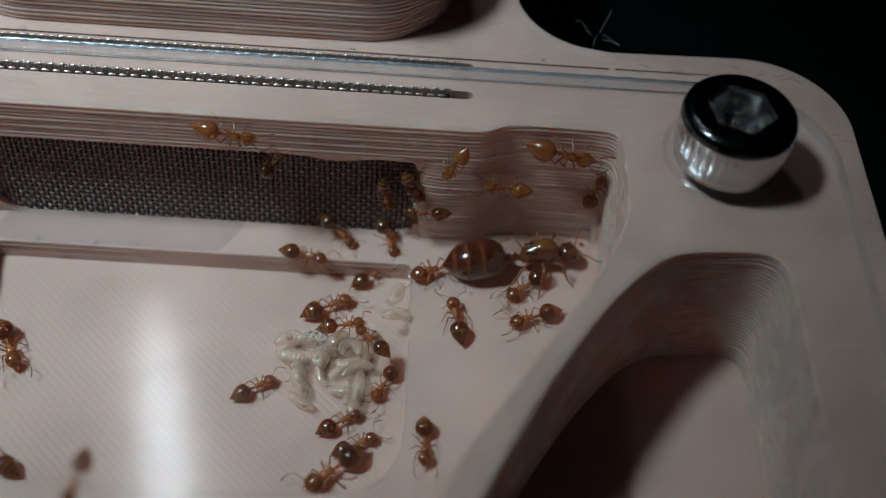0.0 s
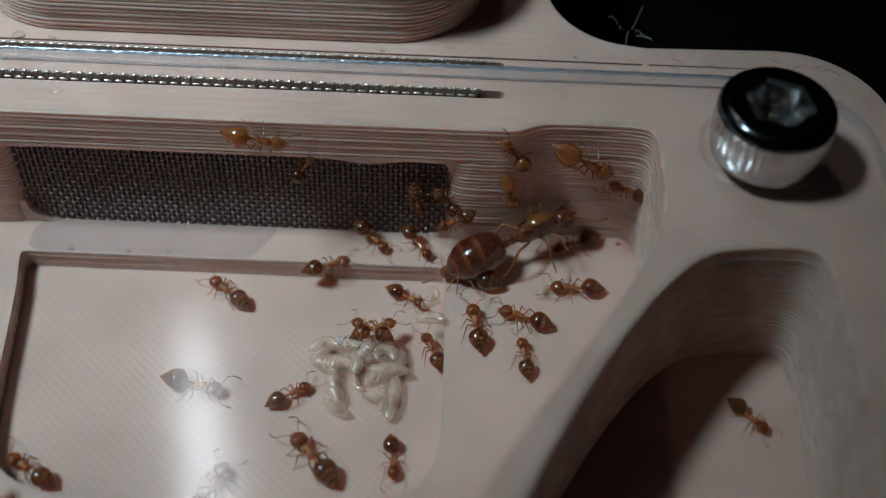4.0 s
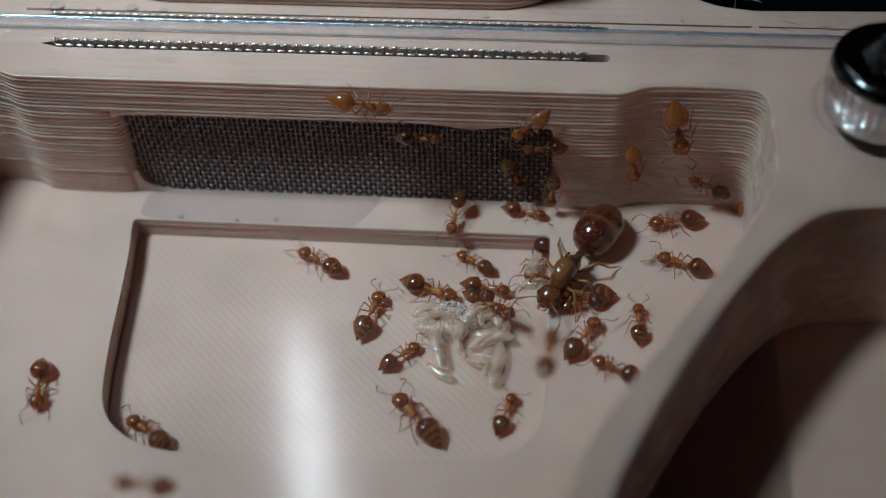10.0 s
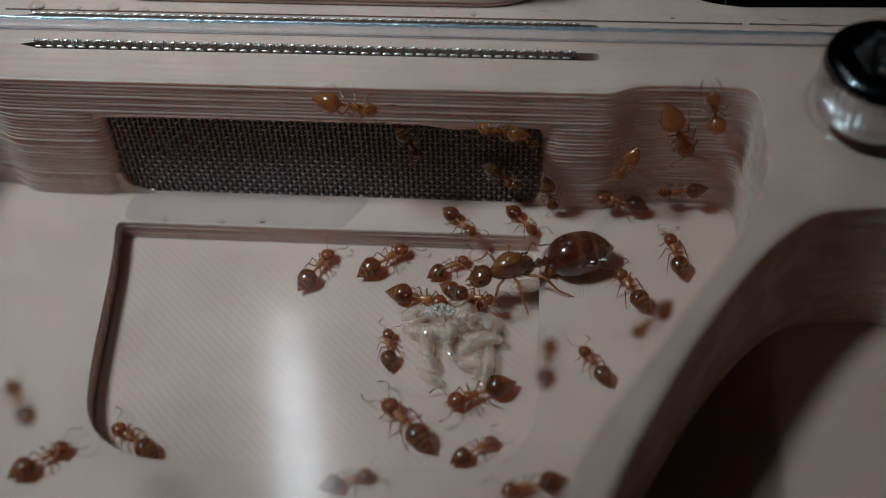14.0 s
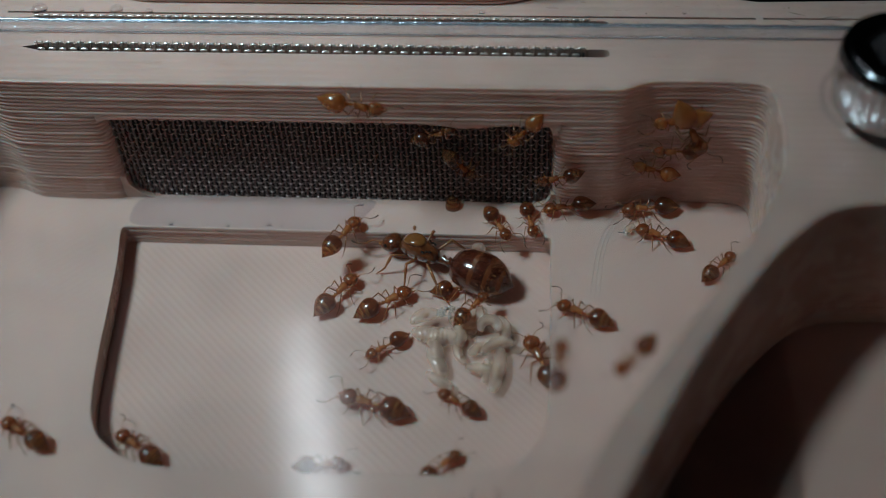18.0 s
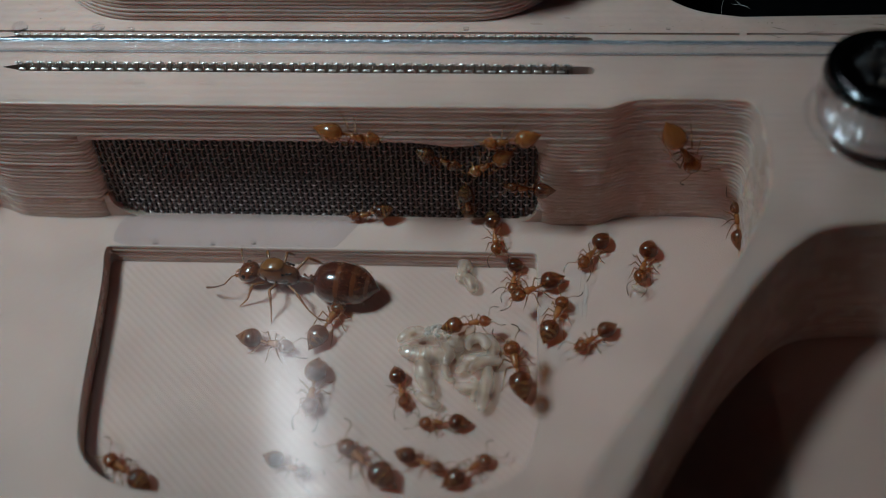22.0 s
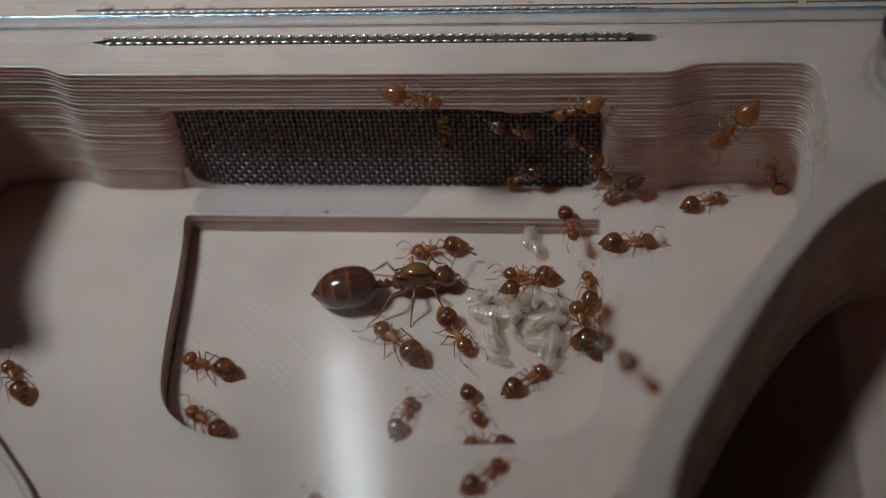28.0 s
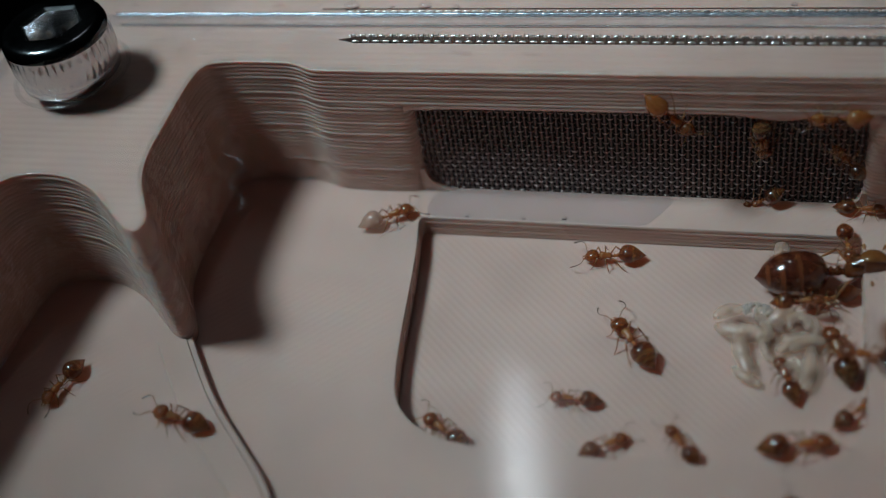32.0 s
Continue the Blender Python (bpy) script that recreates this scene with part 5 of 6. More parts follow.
    (0.86, "dark", [(0, "P", -5.52, -13.70, 33), (1, "P", -5.58, -12.78, 65), (2, "P", -4.52, -11.80, 53), (3, "P", -3.54, -11.33, 75), (6, "F", -2.00, -4.21, -159), (9, "F", -2.00, -4.21, -159), (10, "F", -0.86, -9.06, -165), (11, "F", 0.37, -14.46, -160), (12, "F", -1.82, -13.02, -93), (13, "F", -1.82, -13.02, -93), (14, "F", 0.11, -12.42, 123), (14.5, "F", -0.51, -11.80, 150), (16.5, "F", -2.10, -14.43, 28), (17, "F", 0.06, -13.91, 18), (18, "F", 5.56, -6.30, 47), (19, "F", 6.12, -4.16, 82), (20, "F", 6.12, -4.16, 82), (21, "F", 7.28, -3.60, 70), (22, "F", 7.22, -3.22, 95, 30, 0.92), (23, "V", 6.25, -6.26, 129), (24, "V", 3.60, -4.90, 162), (25, "W", 1.59, -5.07, -142), (25.5, "W", 1.19, -5.34, -136), (27.5, "F", 1.33, -4.66, 21), (28, "F", 2.64, -3.43, 22), (29, "F", 5.19, -2.86, 14), (30, "F", 6.64, -3.43, -18)]),
    (0.85, "dark", [(0, "P", -4.68, -14.90, 30), (1, "P", -3.52, -15.54, 155), (2, "P", -5.02, -14.82, -150), (3, "P", -5.62, -15.06, -151), (5.5, "P", -3.36, -15.57, 12), (6, "F", -2.65, -16.86, 128), (7, "P", -5.20, -16.98, 110), (8, "P", -4.84, -15.65, 48), (9, "P", -4.96, -14.73, 104), (10, "P", -4.28, -14.74, 73), (11, "P", -3.55, -13.36, 74), (12, "P", -3.66, -13.92, 95), (13, "P", -4.14, -15.06, 74), (14, "P", -5.15, -16.52, 34), (17, "P", -7.48, -17.79, 36), (18, "P", -7.10, -17.20, 43), (19, "P", -7.00, -17.15, -24), (20, "P", -7.02, -16.86, -83), (21, "P", -6.89, -16.78, 1), (22, "P", -7.61, -15.92, -22), (23, "P", -12.12, -17.47, 20), (24, "P", -9.97, -17.36, 2), (25, "P", -9.07, -16.65, 38), (25.5, "P", -6.98, -14.39, 48), (28, "P", -7.56, -17.53, 179), (29, "P", -9.04, -17.58, -178), (31, "P", -9.04, -17.58, -178), (32, "P", -10.02, -16.65, 128)]),
    (1.23, "dark", [(0, "P", -5.59, -16.35, -139), (1, "P", -6.26, -16.59, -163), (2, "P", -7.31, -16.17, 152), (3, "P", -8.10, -15.76, 130), (6, "P", -8.42, -15.36, 133), (14, "P", -8.42, -15.36, 133), (17, "P", -10.41, -13.78, 135), (18, "P", -10.46, -14.20, 164), (19, "P", -10.72, -14.32, -169), (20, "P", -10.68, -15.40, -159), (21, "P", -10.13, -15.90, 169), (22, "P", -10.05, -16.14, 141), (23, "P", -9.81, -15.75, 110), (24, "P", -9.66, -15.13, 101), (25, "P", -9.98, -14.02, 108), (27.5, "P", -12.50, -12.01, 154), (28, "P", -12.27, -12.07, 140), (29, "P", -11.98, -12.41, 128), (30, "P", -11.98, -12.41, 128), (31, "P", -12.54, -11.82, 135), (32, "P", -12.71, -11.25, 128)]),
    (0.85, "dark", [(0, "C", -10.56, -25.91, 100), (4, "C", -8.39, -24.34, 58), (6, "C", -2.60, -17.40, 83), (9, "C", -2.60, -17.40, 83), (12, "C", -2.17, -17.63, 85), (21, "C", -2.17, -17.63, 85), (23, "C", -2.57, -17.61, 88)]),
    (1.12, "dark", [(0, "P", -22.08, -10.41, -62), (1, "P", -18.87, -11.32, -28), (2, "P", -17.06, -12.54, -52), (3, "P", -16.13, -12.95, -42), (5.5, "P", -12.33, -9.49, 18), (6, "P", -12.22, -9.67, 12), (7, "P", -11.61, -9.47, -12), (8, "P", -11.24, -9.21, -5), (9, "P", -9.09, -7.85, 16), (10, "P", -8.45, -7.71, -20), (12, "P", -8.45, -7.71, -20), (13, "P", -8.05, -7.97, -20), (14, "P", -8.43, -8.11, -12), (17, "P", -10.50, -8.26, 34), (18, "P", -10.50, -8.26, 34), (19, "P", -14.16, -10.59, -22), (20, "P", -12.72, -13.11, -38), (21, "P", -13.46, -9.46, 162), (22, "P", -12.89, -12.23, -91), (23, "P", -12.33, -13.32, -52), (24, "P", -11.36, -11.78, 27), (25, "P", -10.67, -9.82, 51), (25.5, "P", -10.27, -9.55, 45), (28, "P", -9.58, -11.28, -59), (29, "P", -8.20, -13.58, -31), (30, "P", -7.04, -14.56, -29), (31, "P", -6.47, -16.43, -67), (32, "P", -5.25, -16.19, 13)]),
    (0.85, "dark", [(0, "C", -14.69, -22.10, -97), (1, "C", -14.88, -22.42, -94), (3, "C", -16.48, -24.54, -95), (6, "C", -20.93, -21.04, -111), (10, "C", -17.01, -24.29, 178), (11, "C", -18.16, -23.85, 178), (12, "C", -19.44, -22.93, 163), (13, "C", -21.04, -22.22, 170), (14, "C", -22.28, -20.45, 127), (17, "C", -26.39, -19.20, 125), (18, "C", -27.48, -23.16, -67), (19.5, "C", -23.77, -28.46, -30), (21, "C", -14.32, -27.98, 3), (22, "C", -8.69, -25.20, 58), (23, "C", -5.05, -24.15, -141), (24, "C", -5.39, -24.31, -149), (25, "C", -4.90, -24.18, -174), (28, "C", -2.16, -25.76, -122), (32, "C", -7.25, -27.61, -121)]),
    (1.02, "dark", [(3, "P", -21.17, -16.68, 150), (10, "P", -20.74, -16.89, 147), (28, "P", -20.74, -16.89, 147), (32, "P", -20.45, -17.14, 146)]),
    (1.10, "dark", [(0, "F", -11.59, -20.75, 156), (1, "P", -12.32, -17.70, 99), (2, "P", -12.32, -17.70, 99), (3, "P", -12.78, -17.68, 96), (5.5, "P", -12.52, -15.84, 36), (6, "P", -11.92, -15.32, 50), (7, "P", -13.65, -15.33, 142), (8, "P", -13.01, -13.28, 67), (9, "P", -11.75, -11.55, 43), (10, "P", -11.28, -9.40, 74), (11, "P", -11.20, -6.25, 70), (12, "P", -11.20, -6.25, 70), (13, "P", -11.18, -5.60, 70), (14, "P", -10.38, -5.74, 41), (17, "P", -10.38, -5.74, 41), (18, "P", -12.94, -7.81, 56), (19, "P", -11.32, -7.95, 66), (20, "P", -12.62, -9.03, 140), (21, "P", -11.59, -7.36, 40), (22, "P", -12.67, -8.49, 65), (23, "P", -12.97, -9.39, 109), (24, "P", -14.52, -9.20, 138), (25, "P", -16.86, -10.80, -174), (25.5, "P", -19.01, -12.59, -140), (27.5, "P", -19.99, -13.89, -176), (28, "P", -21.36, -13.63, 164), (29, "F", -23.96, -13.56, 160), (30, "F", -27.36, -17.38, -90), (31, "F", -27.79, -19.85, -176), (32, "S", -32.23, -19.05, 167)]),
    (1.05, "dark", [(0, "F", -32.95, -5.30, 5), (5.5, "F", -30.55, -5.59, 3), (7, "P", -10.30, -6.81, 143), (8, "P", -11.91, -6.97, -176), (9, "P", -13.29, -6.04, 146), (10, "P", -14.38, -6.13, 150), (11, "P", -13.67, -6.19, 112), (12, "P", -14.19, -6.07, 77), (13, "P", -14.19, -6.07, 77), (14, "P", -13.80, -6.43, 63), (17, "P", -13.62, -5.31, 64), (18, "F", -12.91, -5.04, 60), (19, "P", -13.91, -4.72, 68), (20, "P", -14.79, -5.35, 77), (21, "P", -16.62, -5.88, 29), (22, "P", -15.47, -9.71, -14), (23, "P", -15.46, -11.83, -41), (24, "P", -15.56, -15.58, -81), (25, "P", -16.00, -16.91, 123), (25.5, "P", -15.45, -16.90, 14), (27.5, "P", -10.27, -6.00, 178), (28, "P", -10.91, -5.89, -168), (29, "P", -10.09, -4.90, -146), (30, "P", -9.72, -4.89, -161), (31, "P", -9.72, -4.89, -161), (32, "P", -14.30, -5.77, -173)]),
    (0.85, "dark", [(0, "F", 8.92, -7.73, 171), (1, "F", 9.95, -9.20, -48), (2, "F", 10.98, -11.25, -43), (3, "F", 12.28, -11.50, -23), (6, "F", 11.05, -16.50, -117), (32, "F", -3.48, -26.44, -91)]),
    (0.97, "pale", [(6, "V", 7.05, -9.38, -67), (7, "V", 7.05, -9.38, -67), (9, "V", 7.38, -9.77, -70), (10, "V", 7.46, -8.42, -87), (11, "V", 6.55, -5.65, 112), (12, "V", 5.19, -2.17, 110), (13, "V", 5.44, -1.25, 102), (14, "V", 5.44, -1.25, 102), (17, "V", 5.09, -1.79, 179), (18, "V", 3.34, -2.00, -166), (19, "W", 0.97, -2.00, -166), (20, "W", -1.62, -1.86, 160), (21, "W", -3.60, -1.24, 174), (22, "W", -3.95, -1.66, -168), (23, "W", -3.95, -1.66, -168), (24, "W", -4.27, -1.45, -161), (25, "W", -4.27, -1.45, -161), (28, "W", -3.78, -1.92, -155), (29, "W", -3.78, -1.92, -155), (30, "W", -4.04, -2.01, -174), (32, "W", -4.04, -2.01, -174)]),
    (0.93, "dark", [(0, "F", -1.50, -15.29, -87), (0.9, "F", -1.31, -18.97, -83), (3, "F", -1.09, -19.83, -83), (6, "F", 0.24, -20.12, 83), (7.4, "F", 0.52, -18.22, 69), (8, "F", 0.72, -13.17, 74), (9, "F", 0.87, -12.28, 158), (10, "F", 0.72, -12.83, 155), (11, "F", 0.37, -7.94, -105), (12, "F", -1.37, -7.00, -110), (13, "F", -1.05, -6.52, -105), (14, "F", -1.22, -6.41, -145), (17, "F", -1.47, -3.21, -165, -9, 0.16), (18, "F", -1.69, -2.85, -178, -11, 0.19), (19, "F", -0.92, -3.17, -157, -48, 0.66), (20, "F", -0.12, -3.06, -18, -47, 0.46), (21, "F", 0.18, -3.33, -24, -26, 0.39), (22, "F", 0.23, -4.57, -122), (23, "F", -1.48, -8.23, 82), (24, "F", -1.48, -8.23, 82), (25, "P", -3.40, -5.46, -82), (28, "P", -2.53, -11.26, 81), (29, "P", -3.15, -10.87, 85), (30, "P", -3.41, -11.43, 103)]),
    (0.85, "dark", [(17, "F", -11.47, -22.09, 65), (23, "F", -11.41, -24.37, 63), (28, "F", -14.39, -22.11, 111), (29, "F", -13.94, -19.09, 112), (30, "P", -14.21, -17.57, -13), (31, "P", -14.06, -16.85, 29), (32, "P", -13.29, -17.07, 33)]),
    (1.07, "full", [(29, "F", -42.13, -6.09, 1), (30, "F", -35.33, -5.05, 9), (31, "F", -28.76, -4.78, 18), (32, "F", -26.05, -4.90, 31)]),
]
ants = []
for i, (size, shade, rows) in enumerate(WORKERS):
    base = {"pale": first_pale, "dark": first_dark, "full": first_full}[shade]
    if base.get("used"):
        ob = copy_thing(base, on(*rows[0][1:]))
    else:
        ob = base
    ants.append((ob, size, rows))
    if ob is base:
        base["used"] = 1
for ob, size, rows in ants:
    if "used" in ob:
        del ob["used"]
    ob.scale = (size,) * 3


def turned(m0, m1):
    return math.degrees(m0.to_quaternion().rotation_difference(m1.to_quaternion()).angle)


def filled(rows):
    """Poses with turns of 80 degrees and more split over the time between."""
    out = [(rows[0][0], on(*rows[0][1:]))]
    for row in rows[1:]:
        t1, m1 = row[0], on(*row[1:])
        t0, m0 = out[-1]
        a = turned(m0, m1)
        k = int((360 - a if a > 180 else a) / 75) + 1
        for j in range(1, k):
            q = m0.to_quaternion().slerp(m1.to_quaternion(), j / k)
            out.append((t0 + (t1 - t0) * j / k, Matrix.Translation(m0.translation.lerp(m1.translation, j / k)) @ q.to_matrix().to_4x4()))
        out.append((t1, m1))
    if out[0][0] > 0:
        out.insert(0, (0.0, out[0][1]))
    if out[-1][0] < 32:
        out.append((32.0, out[-1][1]))
    if len(out) == 1:
        out.append((32.0, out[0][1]))
    return out


def stride(ob, rows, seed):
    """Legs step while the body moves, antennae feel about slowly."""
    rnd = random.Random(seed)
    legs = [c for c in ob.children if c.name.startswith("leg")]
    feelers = [c for h in ob.children if h.name.startswith("head") for c in h.children if c.name.startswith("antenna")]
    times = [(0.0, 0)]
    for (t0, m0), (t1, m1) in zip(rows, rows[1:]):
        far = (m1.translation - m0.translation).length / MM + turned(m0, m1) / 60
        if far > 0.4:
            k = min(24, max(2, round(far / 0.45)))
            times += [(t0 + (t1 - t0) * (j + 0.5) / k, 1 if j % 2 else -1) for j in range(k)]
        times.append((t1, 0))
    for i, leg in enumerate(legs):
        lean, s = rnd.uniform(-9, 9), 1 if (i // 2 + i) % 2 else -1
        at = leg.location.copy()
        walk(leg, [(t, Matrix.Translation(at) @ pose(0, 0, 0, 0, 0, lean + s * g * 13)) for t, g in times])
    for i, a in enumerate(feelers):
        at = a.location.copy()
        t, path = 0.0, []
        while t < 32:
            path.append((t, Matrix.Translation(at) @ pose(0, 0, 0, 0, rnd.uniform(-14, 10), rnd.uniform(-22, 22))))
            t += rnd.uniform(0.7, 1.6)
        path.append((32.0, path[-1][1]))
        walk(a, path)


# ---- brood ----
def jelly(name, colour, core, see):
    """Soft wet skin that lets much of the light straight through."""
    m, n, l, b = material(name, colour, 0.6)
    b.inputs["Subsurface Weight"].default_value = 0.5
    b.inputs["Subsurface Radius"].default_value = (1.0, 0.85, 0.65)
    b.inputs["Subsurface Scale"].default_value = 0.3 * MM
    b.inputs["Specular IOR Level"].default_value = 0.0
    l.new(ramp(n, l, noise_tex(n, l, coords(n, l), 1100, 3), [(0.36, core), (0.62, colour)]), b.inputs["Base Color"])
    t, mx, top = n.new("ShaderNodeBsdfTransparent"), n.new("ShaderNodeMixShader"), n.new("ShaderNodeMixShader")
    g = n.new("ShaderNodeBsdfGlossy")
    t.inputs[0].default_value = (0.96, 0.95, 0.90, 1)
    g.inputs["Roughness"].default_value = 0.08
    top.inputs[0].default_value = 0.085
    mx.inputs[0].default_value = see
    l.new(b.outputs[0], mx.inputs[1])
    l.new(t.outputs[0], mx.inputs[2])
    l.new(mx.outputs[0], top.inputs[1])
    l.new(g.outputs[0], top.inputs[2])
    l.new(top.outputs[0], n["Material Output"].inputs[0])
    return m


M_LARVA = jelly("larva_skin", (0.94, 0.67, 0.58), (0.80, 0.54, 0.45), 0.78)
M_GUT = jelly("larva_gut", (0.60, 0.38, 0.27), (0.46, 0.28, 0.18), 0.0)
M_EGG = jelly("egg_skin", (0.98, 0.76, 0.70), (0.92, 0.70, 0.64), 0.70)


def larva(length, width, curl):
    """A ringed grub, bent sideways by curl degrees from end to end."""
    rings, n = [], 66
    r0 = length / max(0.01, radians(abs(curl)))
    for i in range(n + 1):
        f = i / n
        a = radians(curl) * (f - 0.5)
        x = r0 * math.sin(abs(a)) * (1 if f > 0.5 else -1)
        y = r0 * (1 - math.cos(a)) * (1 if curl > 0 else -1)
        w = width * max(0.03, math.sin(math.pi * (0.02 + 0.96 * f)) ** 0.36) * (0.84 + 0.22 * f) * (1 + 0.020 * math.cos(f * 2 * math.pi * 11))
        c, s = math.cos(a), math.sin(a)
        rings.append([(x - s * w * math.cos(2 * math.pi * k / 14), y + c * w * math.cos(2 * math.pi * k / 14), width * 0.95 + 0.8 * w * math.sin(2 * math.pi * k / 14)) for k in range(14)])
    return sheet_mesh(rings, True, True, True)


def grub(x, y, z, turn, length=1.5, width=0.28, curl=60, tip=0, label="plump translucent white larva lying in the brood pile"):
    ob = part("larva", larva(length, width, curl), M_LARVA, None, smooth=True)
    tagged(ob, label, "larva", "brood")
    part("gut", blob(0.05 * length, 0.02 * length * (1 if curl > 0 else -1), width * 0.95, 0.14 * length, width * 0.38, width * 0.3, 10, 6), M_GUT, ob, "yellowish gut showing through the skin", smooth=True)
    ob.matrix_world = place(x, y, z, tip, 0, turn)
    return ob


for row in (
    (-7.89, -10.29, -9.27, -8, 2.20, 0.52, 35),
    (-8.52, -9.25, -8.87, 25, 1.40, 0.36, -75),
    (-7.85, -11.00, -9.22, -75, 1.45, 0.40, 20),
    (-7.64, -11.80, -9.27, -60, 1.45, 0.38, -50),
    (-7.56, -12.69, -9.26, -33, 1.42, 0.29, 29),
    (-6.81, -10.93, -9.16, -80, 1.72, 0.24, 93),
    (-5.70, -11.98, -9.22, -10, 1.23, 0.31, 5),
    (-5.02, -10.68, -8.97, 26, 1.67, 0.31, -88),
    (-4.82, -12.00, -9.17, -97, 2.43, 0.36, -14),
    (-5.35, -9.51, -8.67, 3, 1.69, 0.30, -256),
    (-4.55, -9.77, -9.07, -85, 1.71, 0.30, -102),
    (-6.10, -9.33, -9.06, 46, 1.42, 0.50, 72),
    (-6.70, -10.16, -9.10, -83, 1.23, 0.34, -98),
    (-5.39, -10.42, -9.22, 10, 1.30, 0.36, 99),
    (-6.64, -9.57, -9.17, -29, 1.44, 0.36, 18),
    (-5.85, -10.81, -9.20, 38, 1.05, 0.28, -12),
    (-5.29, -12.05, -9.23, -89, 1.24, 0.26, -70),
):
    grub(row[0], row[1], row[2] + 0.01, row[3], row[4] * 1.06, row[5] * 1.02, row[6])
egg_heap = tagged(new("egg_heap"), "small pile of pale bluish-white eggs on the larvae", "eggs", "brood")
rnd = random.Random(12)
for i in range(70):
    a, r = rnd.uniform(0, 6.28), 0.70 * math.sqrt(rnd.random())
    e = part("egg", blob(0, 0, 0, 0.13, 0.07, 0.07), M_EGG, egg_heap, smooth=True)
    e.matrix_basis = place(-7.19 + r * math.cos(a), -9.27 + 0.5 * r * math.sin(a), PITZ + 0.95 + 0.25 * (0.75 - r) + rnd.uniform(0, 0.12), rnd.uniform(-40, 40), rnd.uniform(-40, 40), rnd.uniform(0, 360))
CARRIED = grub(0, 0, 0, 0, 0.75, 0.20, 30, label="small white larva held in a worker's jaws")
CARRIER = 10
PAIR = [grub(0, 0, 0, 0, 1.5, 0.40, 80, label="translucent white larva lying beside the brood pile"), grub(0, 0, 0, 0, 1.4, 0.36, -60, label="translucent white larva lying beside the brood pile")]
PAIR_ROWS = [
    [(0, -3.20, -6.79, 70), (14.5, -3.20, -6.79, 70), (16.5, -6.16, -4.93, 80), (26, -6.16, -4.93, 80), (32, -6.16, -4.93, 80)],
    [(0, -3.22, -7.94, 5), (14.5, -3.22, -7.94, 5), (16.5, -5.86, -5.63, -60), (26, -5.86, -5.63, -60), (32, -5.86, -5.63, -60)],
]


# ---- small things: water, dust, crumbs, a hair ----
film = smooth_path([(-24.2, -2.7), (-23.6, -2.2), (-12.0, -2.2), (-11.6, -2.25), (-11.5, -2.5), (-12.6, -4.2), (-12.8, -4.33), (-13.2, -4.36), (-23.2, -4.36), (-23.9, -4.3), (-24.3, -4.0)], 0.4, True, 1)
ob = part("water_film", flat([(p.x, p.y) for p in film], [], DEEP + 0.012), M_WATER)
ob.visible_shadow = False
tagged(ob, "thin greyish water film along the ledge by the mesh", "water")


def droplet(x, y, z, r, label="small clear water droplet"):
    n = 14
    rings = [[(r * math.cos(a) * math.cos(2 * math.pi * k / n), r * math.cos(a) * math.sin(2 * math.pi * k / n), r * 0.75 * math.sin(a)) for k in range(n)] for a in (0.0, 0.3, 0.6, 0.9, 1.2, 1.45)]
    ob = part("droplet", sheet_mesh(rings, True, True, True), M_DROP, smooth=True)
    tagged(ob, label, "water", "water droplets")
    ob.matrix_world = place(x, y, z + 0.004)
    return ob


for x, y, r in ((-24.6, 2.95, 0.34), (-28.6, 2.9, 0.42), (-22.9, 2.85, 0.2), (-26.4, 2.9, 0.14), (-6.2, 3.0, 0.16), (3.6, 3.1, 0.12)):
    droplet(x, y, 0, r, "clear water droplet beside the rear deck slot")
rnd = random.Random(31)
for x in (-20.1, -19.75, -17.9, -16.9, -16.2, -22.0, -14.6, -19.0):
    droplet(x, -4.12 + rnd.uniform(-0.06, 0.08), DEEP + 0.04, rnd.choice((0.08, 0.11, 0.17)), "tiny bright water bead on the ledge rim")


def crumbs(name, label, count, spread, mat, low, high, seed):
    """Loose specks strewn over stretches of floor, too fine to count."""
    rnd = random.Random(seed)
    bm = bmesh.new()
    for i in range(count):
        x0, x1, y0, y1, z = spread[i % len(spread)]
        x, y, r = rnd.uniform(x0, x1), rnd.uniform(y0, y1), low + (high - low) * rnd.random() ** 3
        ring = [bm.verts.new((x + r * rnd.uniform(0.6, 1.2) * math.cos(a), y + r * rnd.uniform(0.5, 1.1) * math.sin(a), z + 0.003)) for a in (0, 1.1, 2.2, 3.3, 4.4, 5.4)]
        tip = bm.verts.new((x, y, z + r * 0.7))
        for a, b in zip(ring, ring[1:] + ring[:1]):
            bm.faces.new((a, b, tip))
    return tagged(part(name, bm, mat), label, "dirt", kind="stuff")


crumbs("crumbs", "tiny dark crumbs scattered on the nest floor", 150, [(-34, -25.2, -16, -4, DEEP), (-33, -25.5, -12, -6, DEEP), (-23, -3, -17.5, -5, PITZ), (-2, 4, -12, -3, DEEP), (-42, -34, -24, -15, STEPZ), (-24.5, -4, -26, -19, DEEP)], M_SPECK, 0.012, 0.05, 5)
crumbs("deck_dirt", "fine brown specks on the plastic deck", 60, [(-30, 6, 2.9, 7, 0), (2, 12, 2.9, 3.9, 0), (-29, 1, -1.6, -0.4, 0)], M_CRACK, 0.012, 0.05, 6)
crumbs("dust", "pale dust specks lying on the clear cover", 90, [(-30, 14, -28, 0.8, COVER), (-46, -30, -26, 0.8, COVER)], M_FIBRE, 0.012, 0.06, 7)

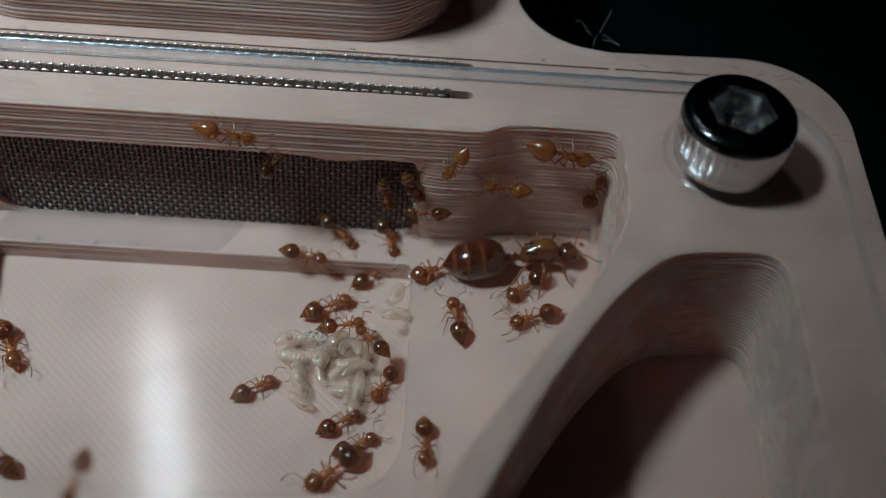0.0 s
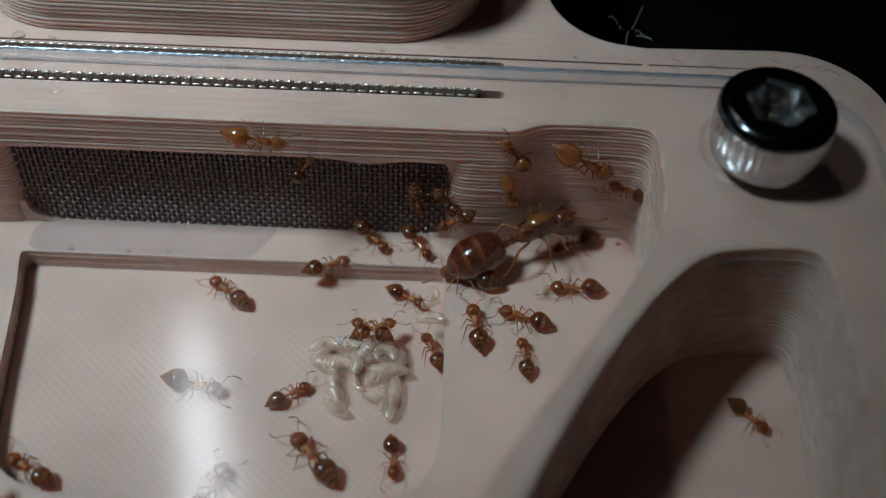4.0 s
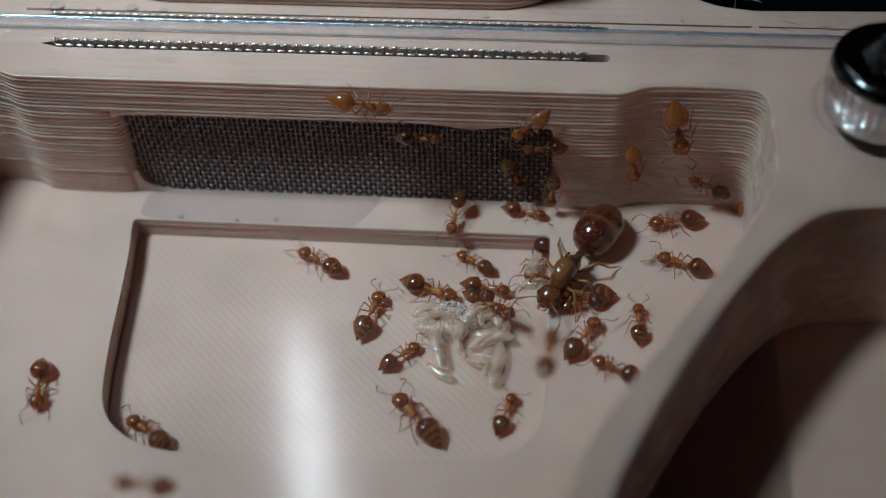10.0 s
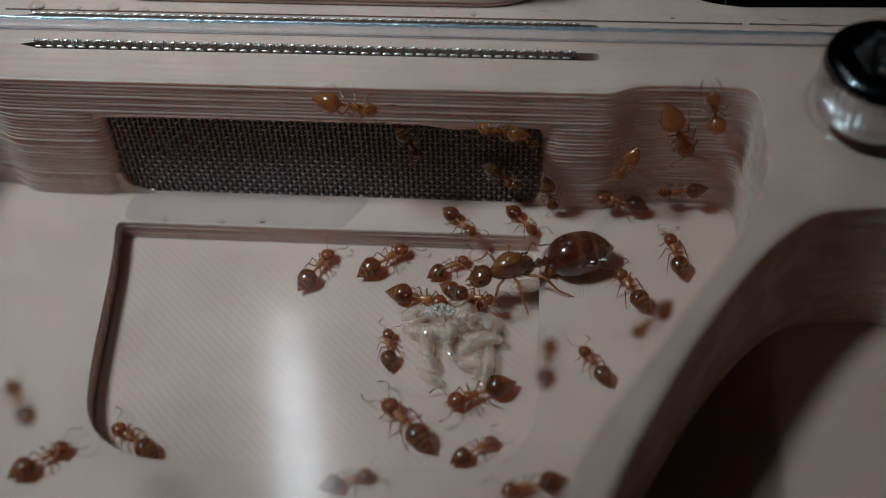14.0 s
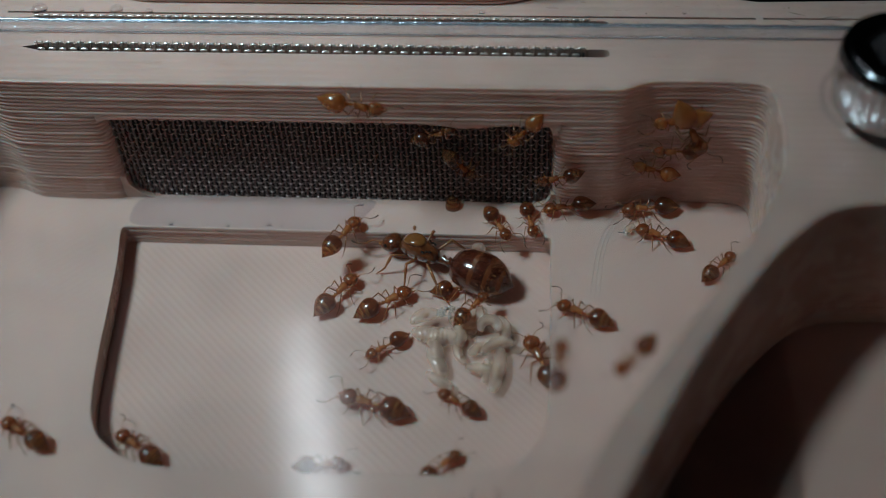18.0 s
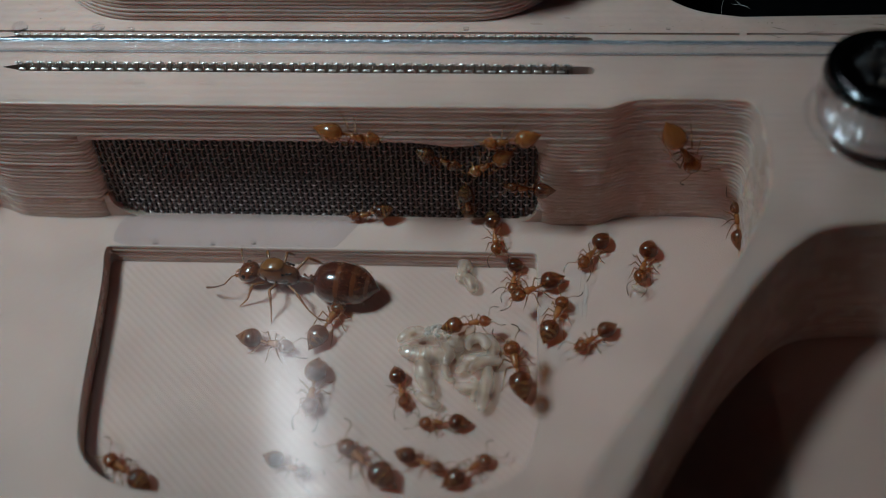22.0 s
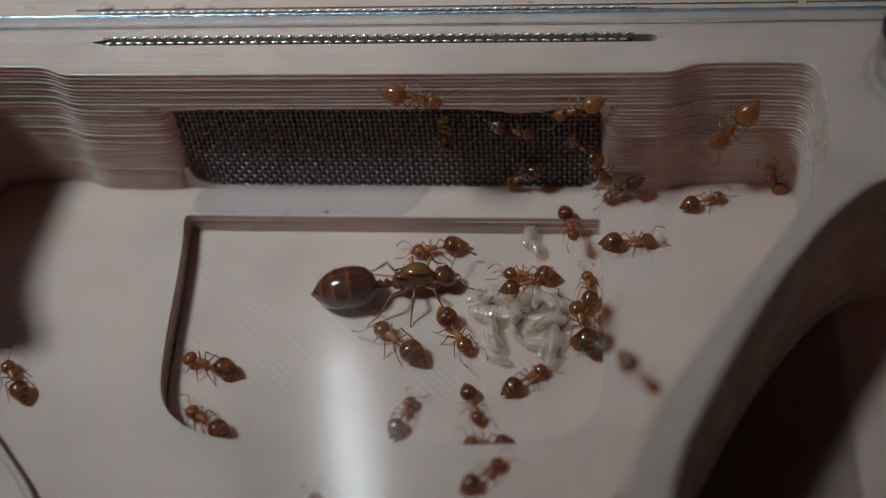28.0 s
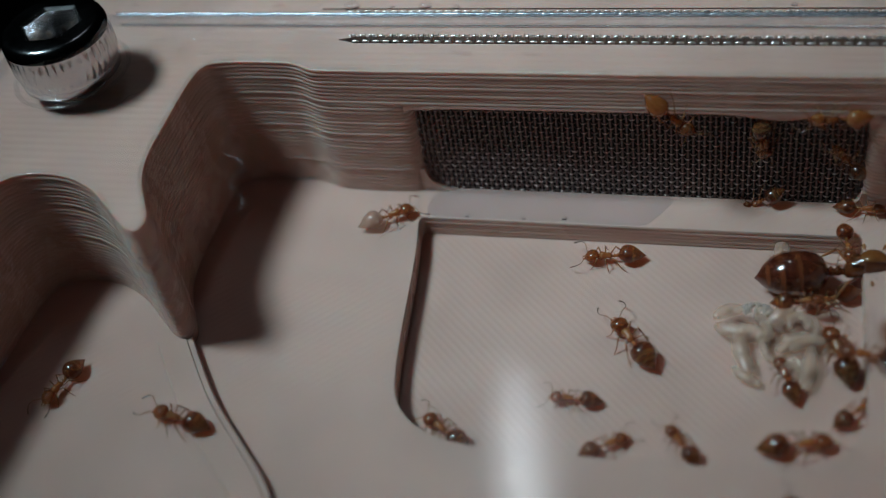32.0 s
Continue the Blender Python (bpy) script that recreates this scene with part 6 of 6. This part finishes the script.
hair = bmesh.new()
rnd = random.Random(2)
for i in range(4):
    a, p, pts = rnd.uniform(0, 6.28), Vector((6.6 + rnd.uniform(-0.4, 0.4), 6.1 + rnd.uniform(-0.4, 0.4), -0.6)), []
    for j in range(6):
        pts.append(p.copy())
        a += rnd.uniform(-0.7, 0.7)
        p += Vector((0.2 * math.cos(a), 0.3 * math.sin(a), rnd.uniform(-0.05, 0.2)))
    tube(hair, pts, 0.008, 4)
tube(hair, [Vector((6.2, 4.1, 0.01)), Vector((6.3, 4.6, -0.1)), Vector((6.4, 5.3, -0.4)), Vector((6.6, 6.1, -0.6))], 0.008, 4)
tagged(part("lint", hair, M_FIBRE), "small tangle of grey lint caught on the deck edge", "lint")

thread = bmesh.new()
for pts in ([(5.4, -1.75, -0.5), (6.4, -2.3, -0.2), (7.3, -2.75, 0.0), (8.3, -3.0, 0.0)], [(5.9, -1.8, -0.9), (6.9, -2.5, -0.4), (7.4, -3.2, -0.3)]):
    tube(thread, [Vector(p) for p in pts], 0.016, 4)
tagged(part("thread", thread, M_FIBRE), "fine silvery threads across the chamber corner", "thread")

squiggle = bmesh.new()
tube(squiggle, [Vector((p.x, p.y, COVER + 0.03)) for p in smooth_path([(-30.9, -10.0), (-30.0, -10.2), (-29.6, -10.9), (-30.2, -11.8), (-29.3, -12.4), (-28.7, -13.3), (-29.5, -13.6)], 0.15)], 0.006, 5)
tagged(part("fibre", squiggle, M_FIBRE, smooth=True), "curled pale fibre lying on the clear cover", "fibre")

# ---- what moves ----


def motions():
    rows = filled(QUEEN_ROWS)
    walk(QUEEN, rows)
    stride(QUEEN, rows, 99)
    for i, (ob, size, path) in enumerate(ants):
        rows = filled(path)
        walk(ob, rows)
        stride(ob, rows, i)
    ob, size, path = ants[CARRIER]
    walk(CARRIED, [(t, m @ place(1.62 * size, 0.1, 0.12, 0, 0, 80)) for t, m in filled(path)])
    for ob, path in zip(PAIR, PAIR_ROWS):
        walk(ob, [(t, place(x, y, PITZ + 0.01 if t > 15 else DEEP + 0.01, 0, 0, a)) for t, x, y, a in path])


motions()
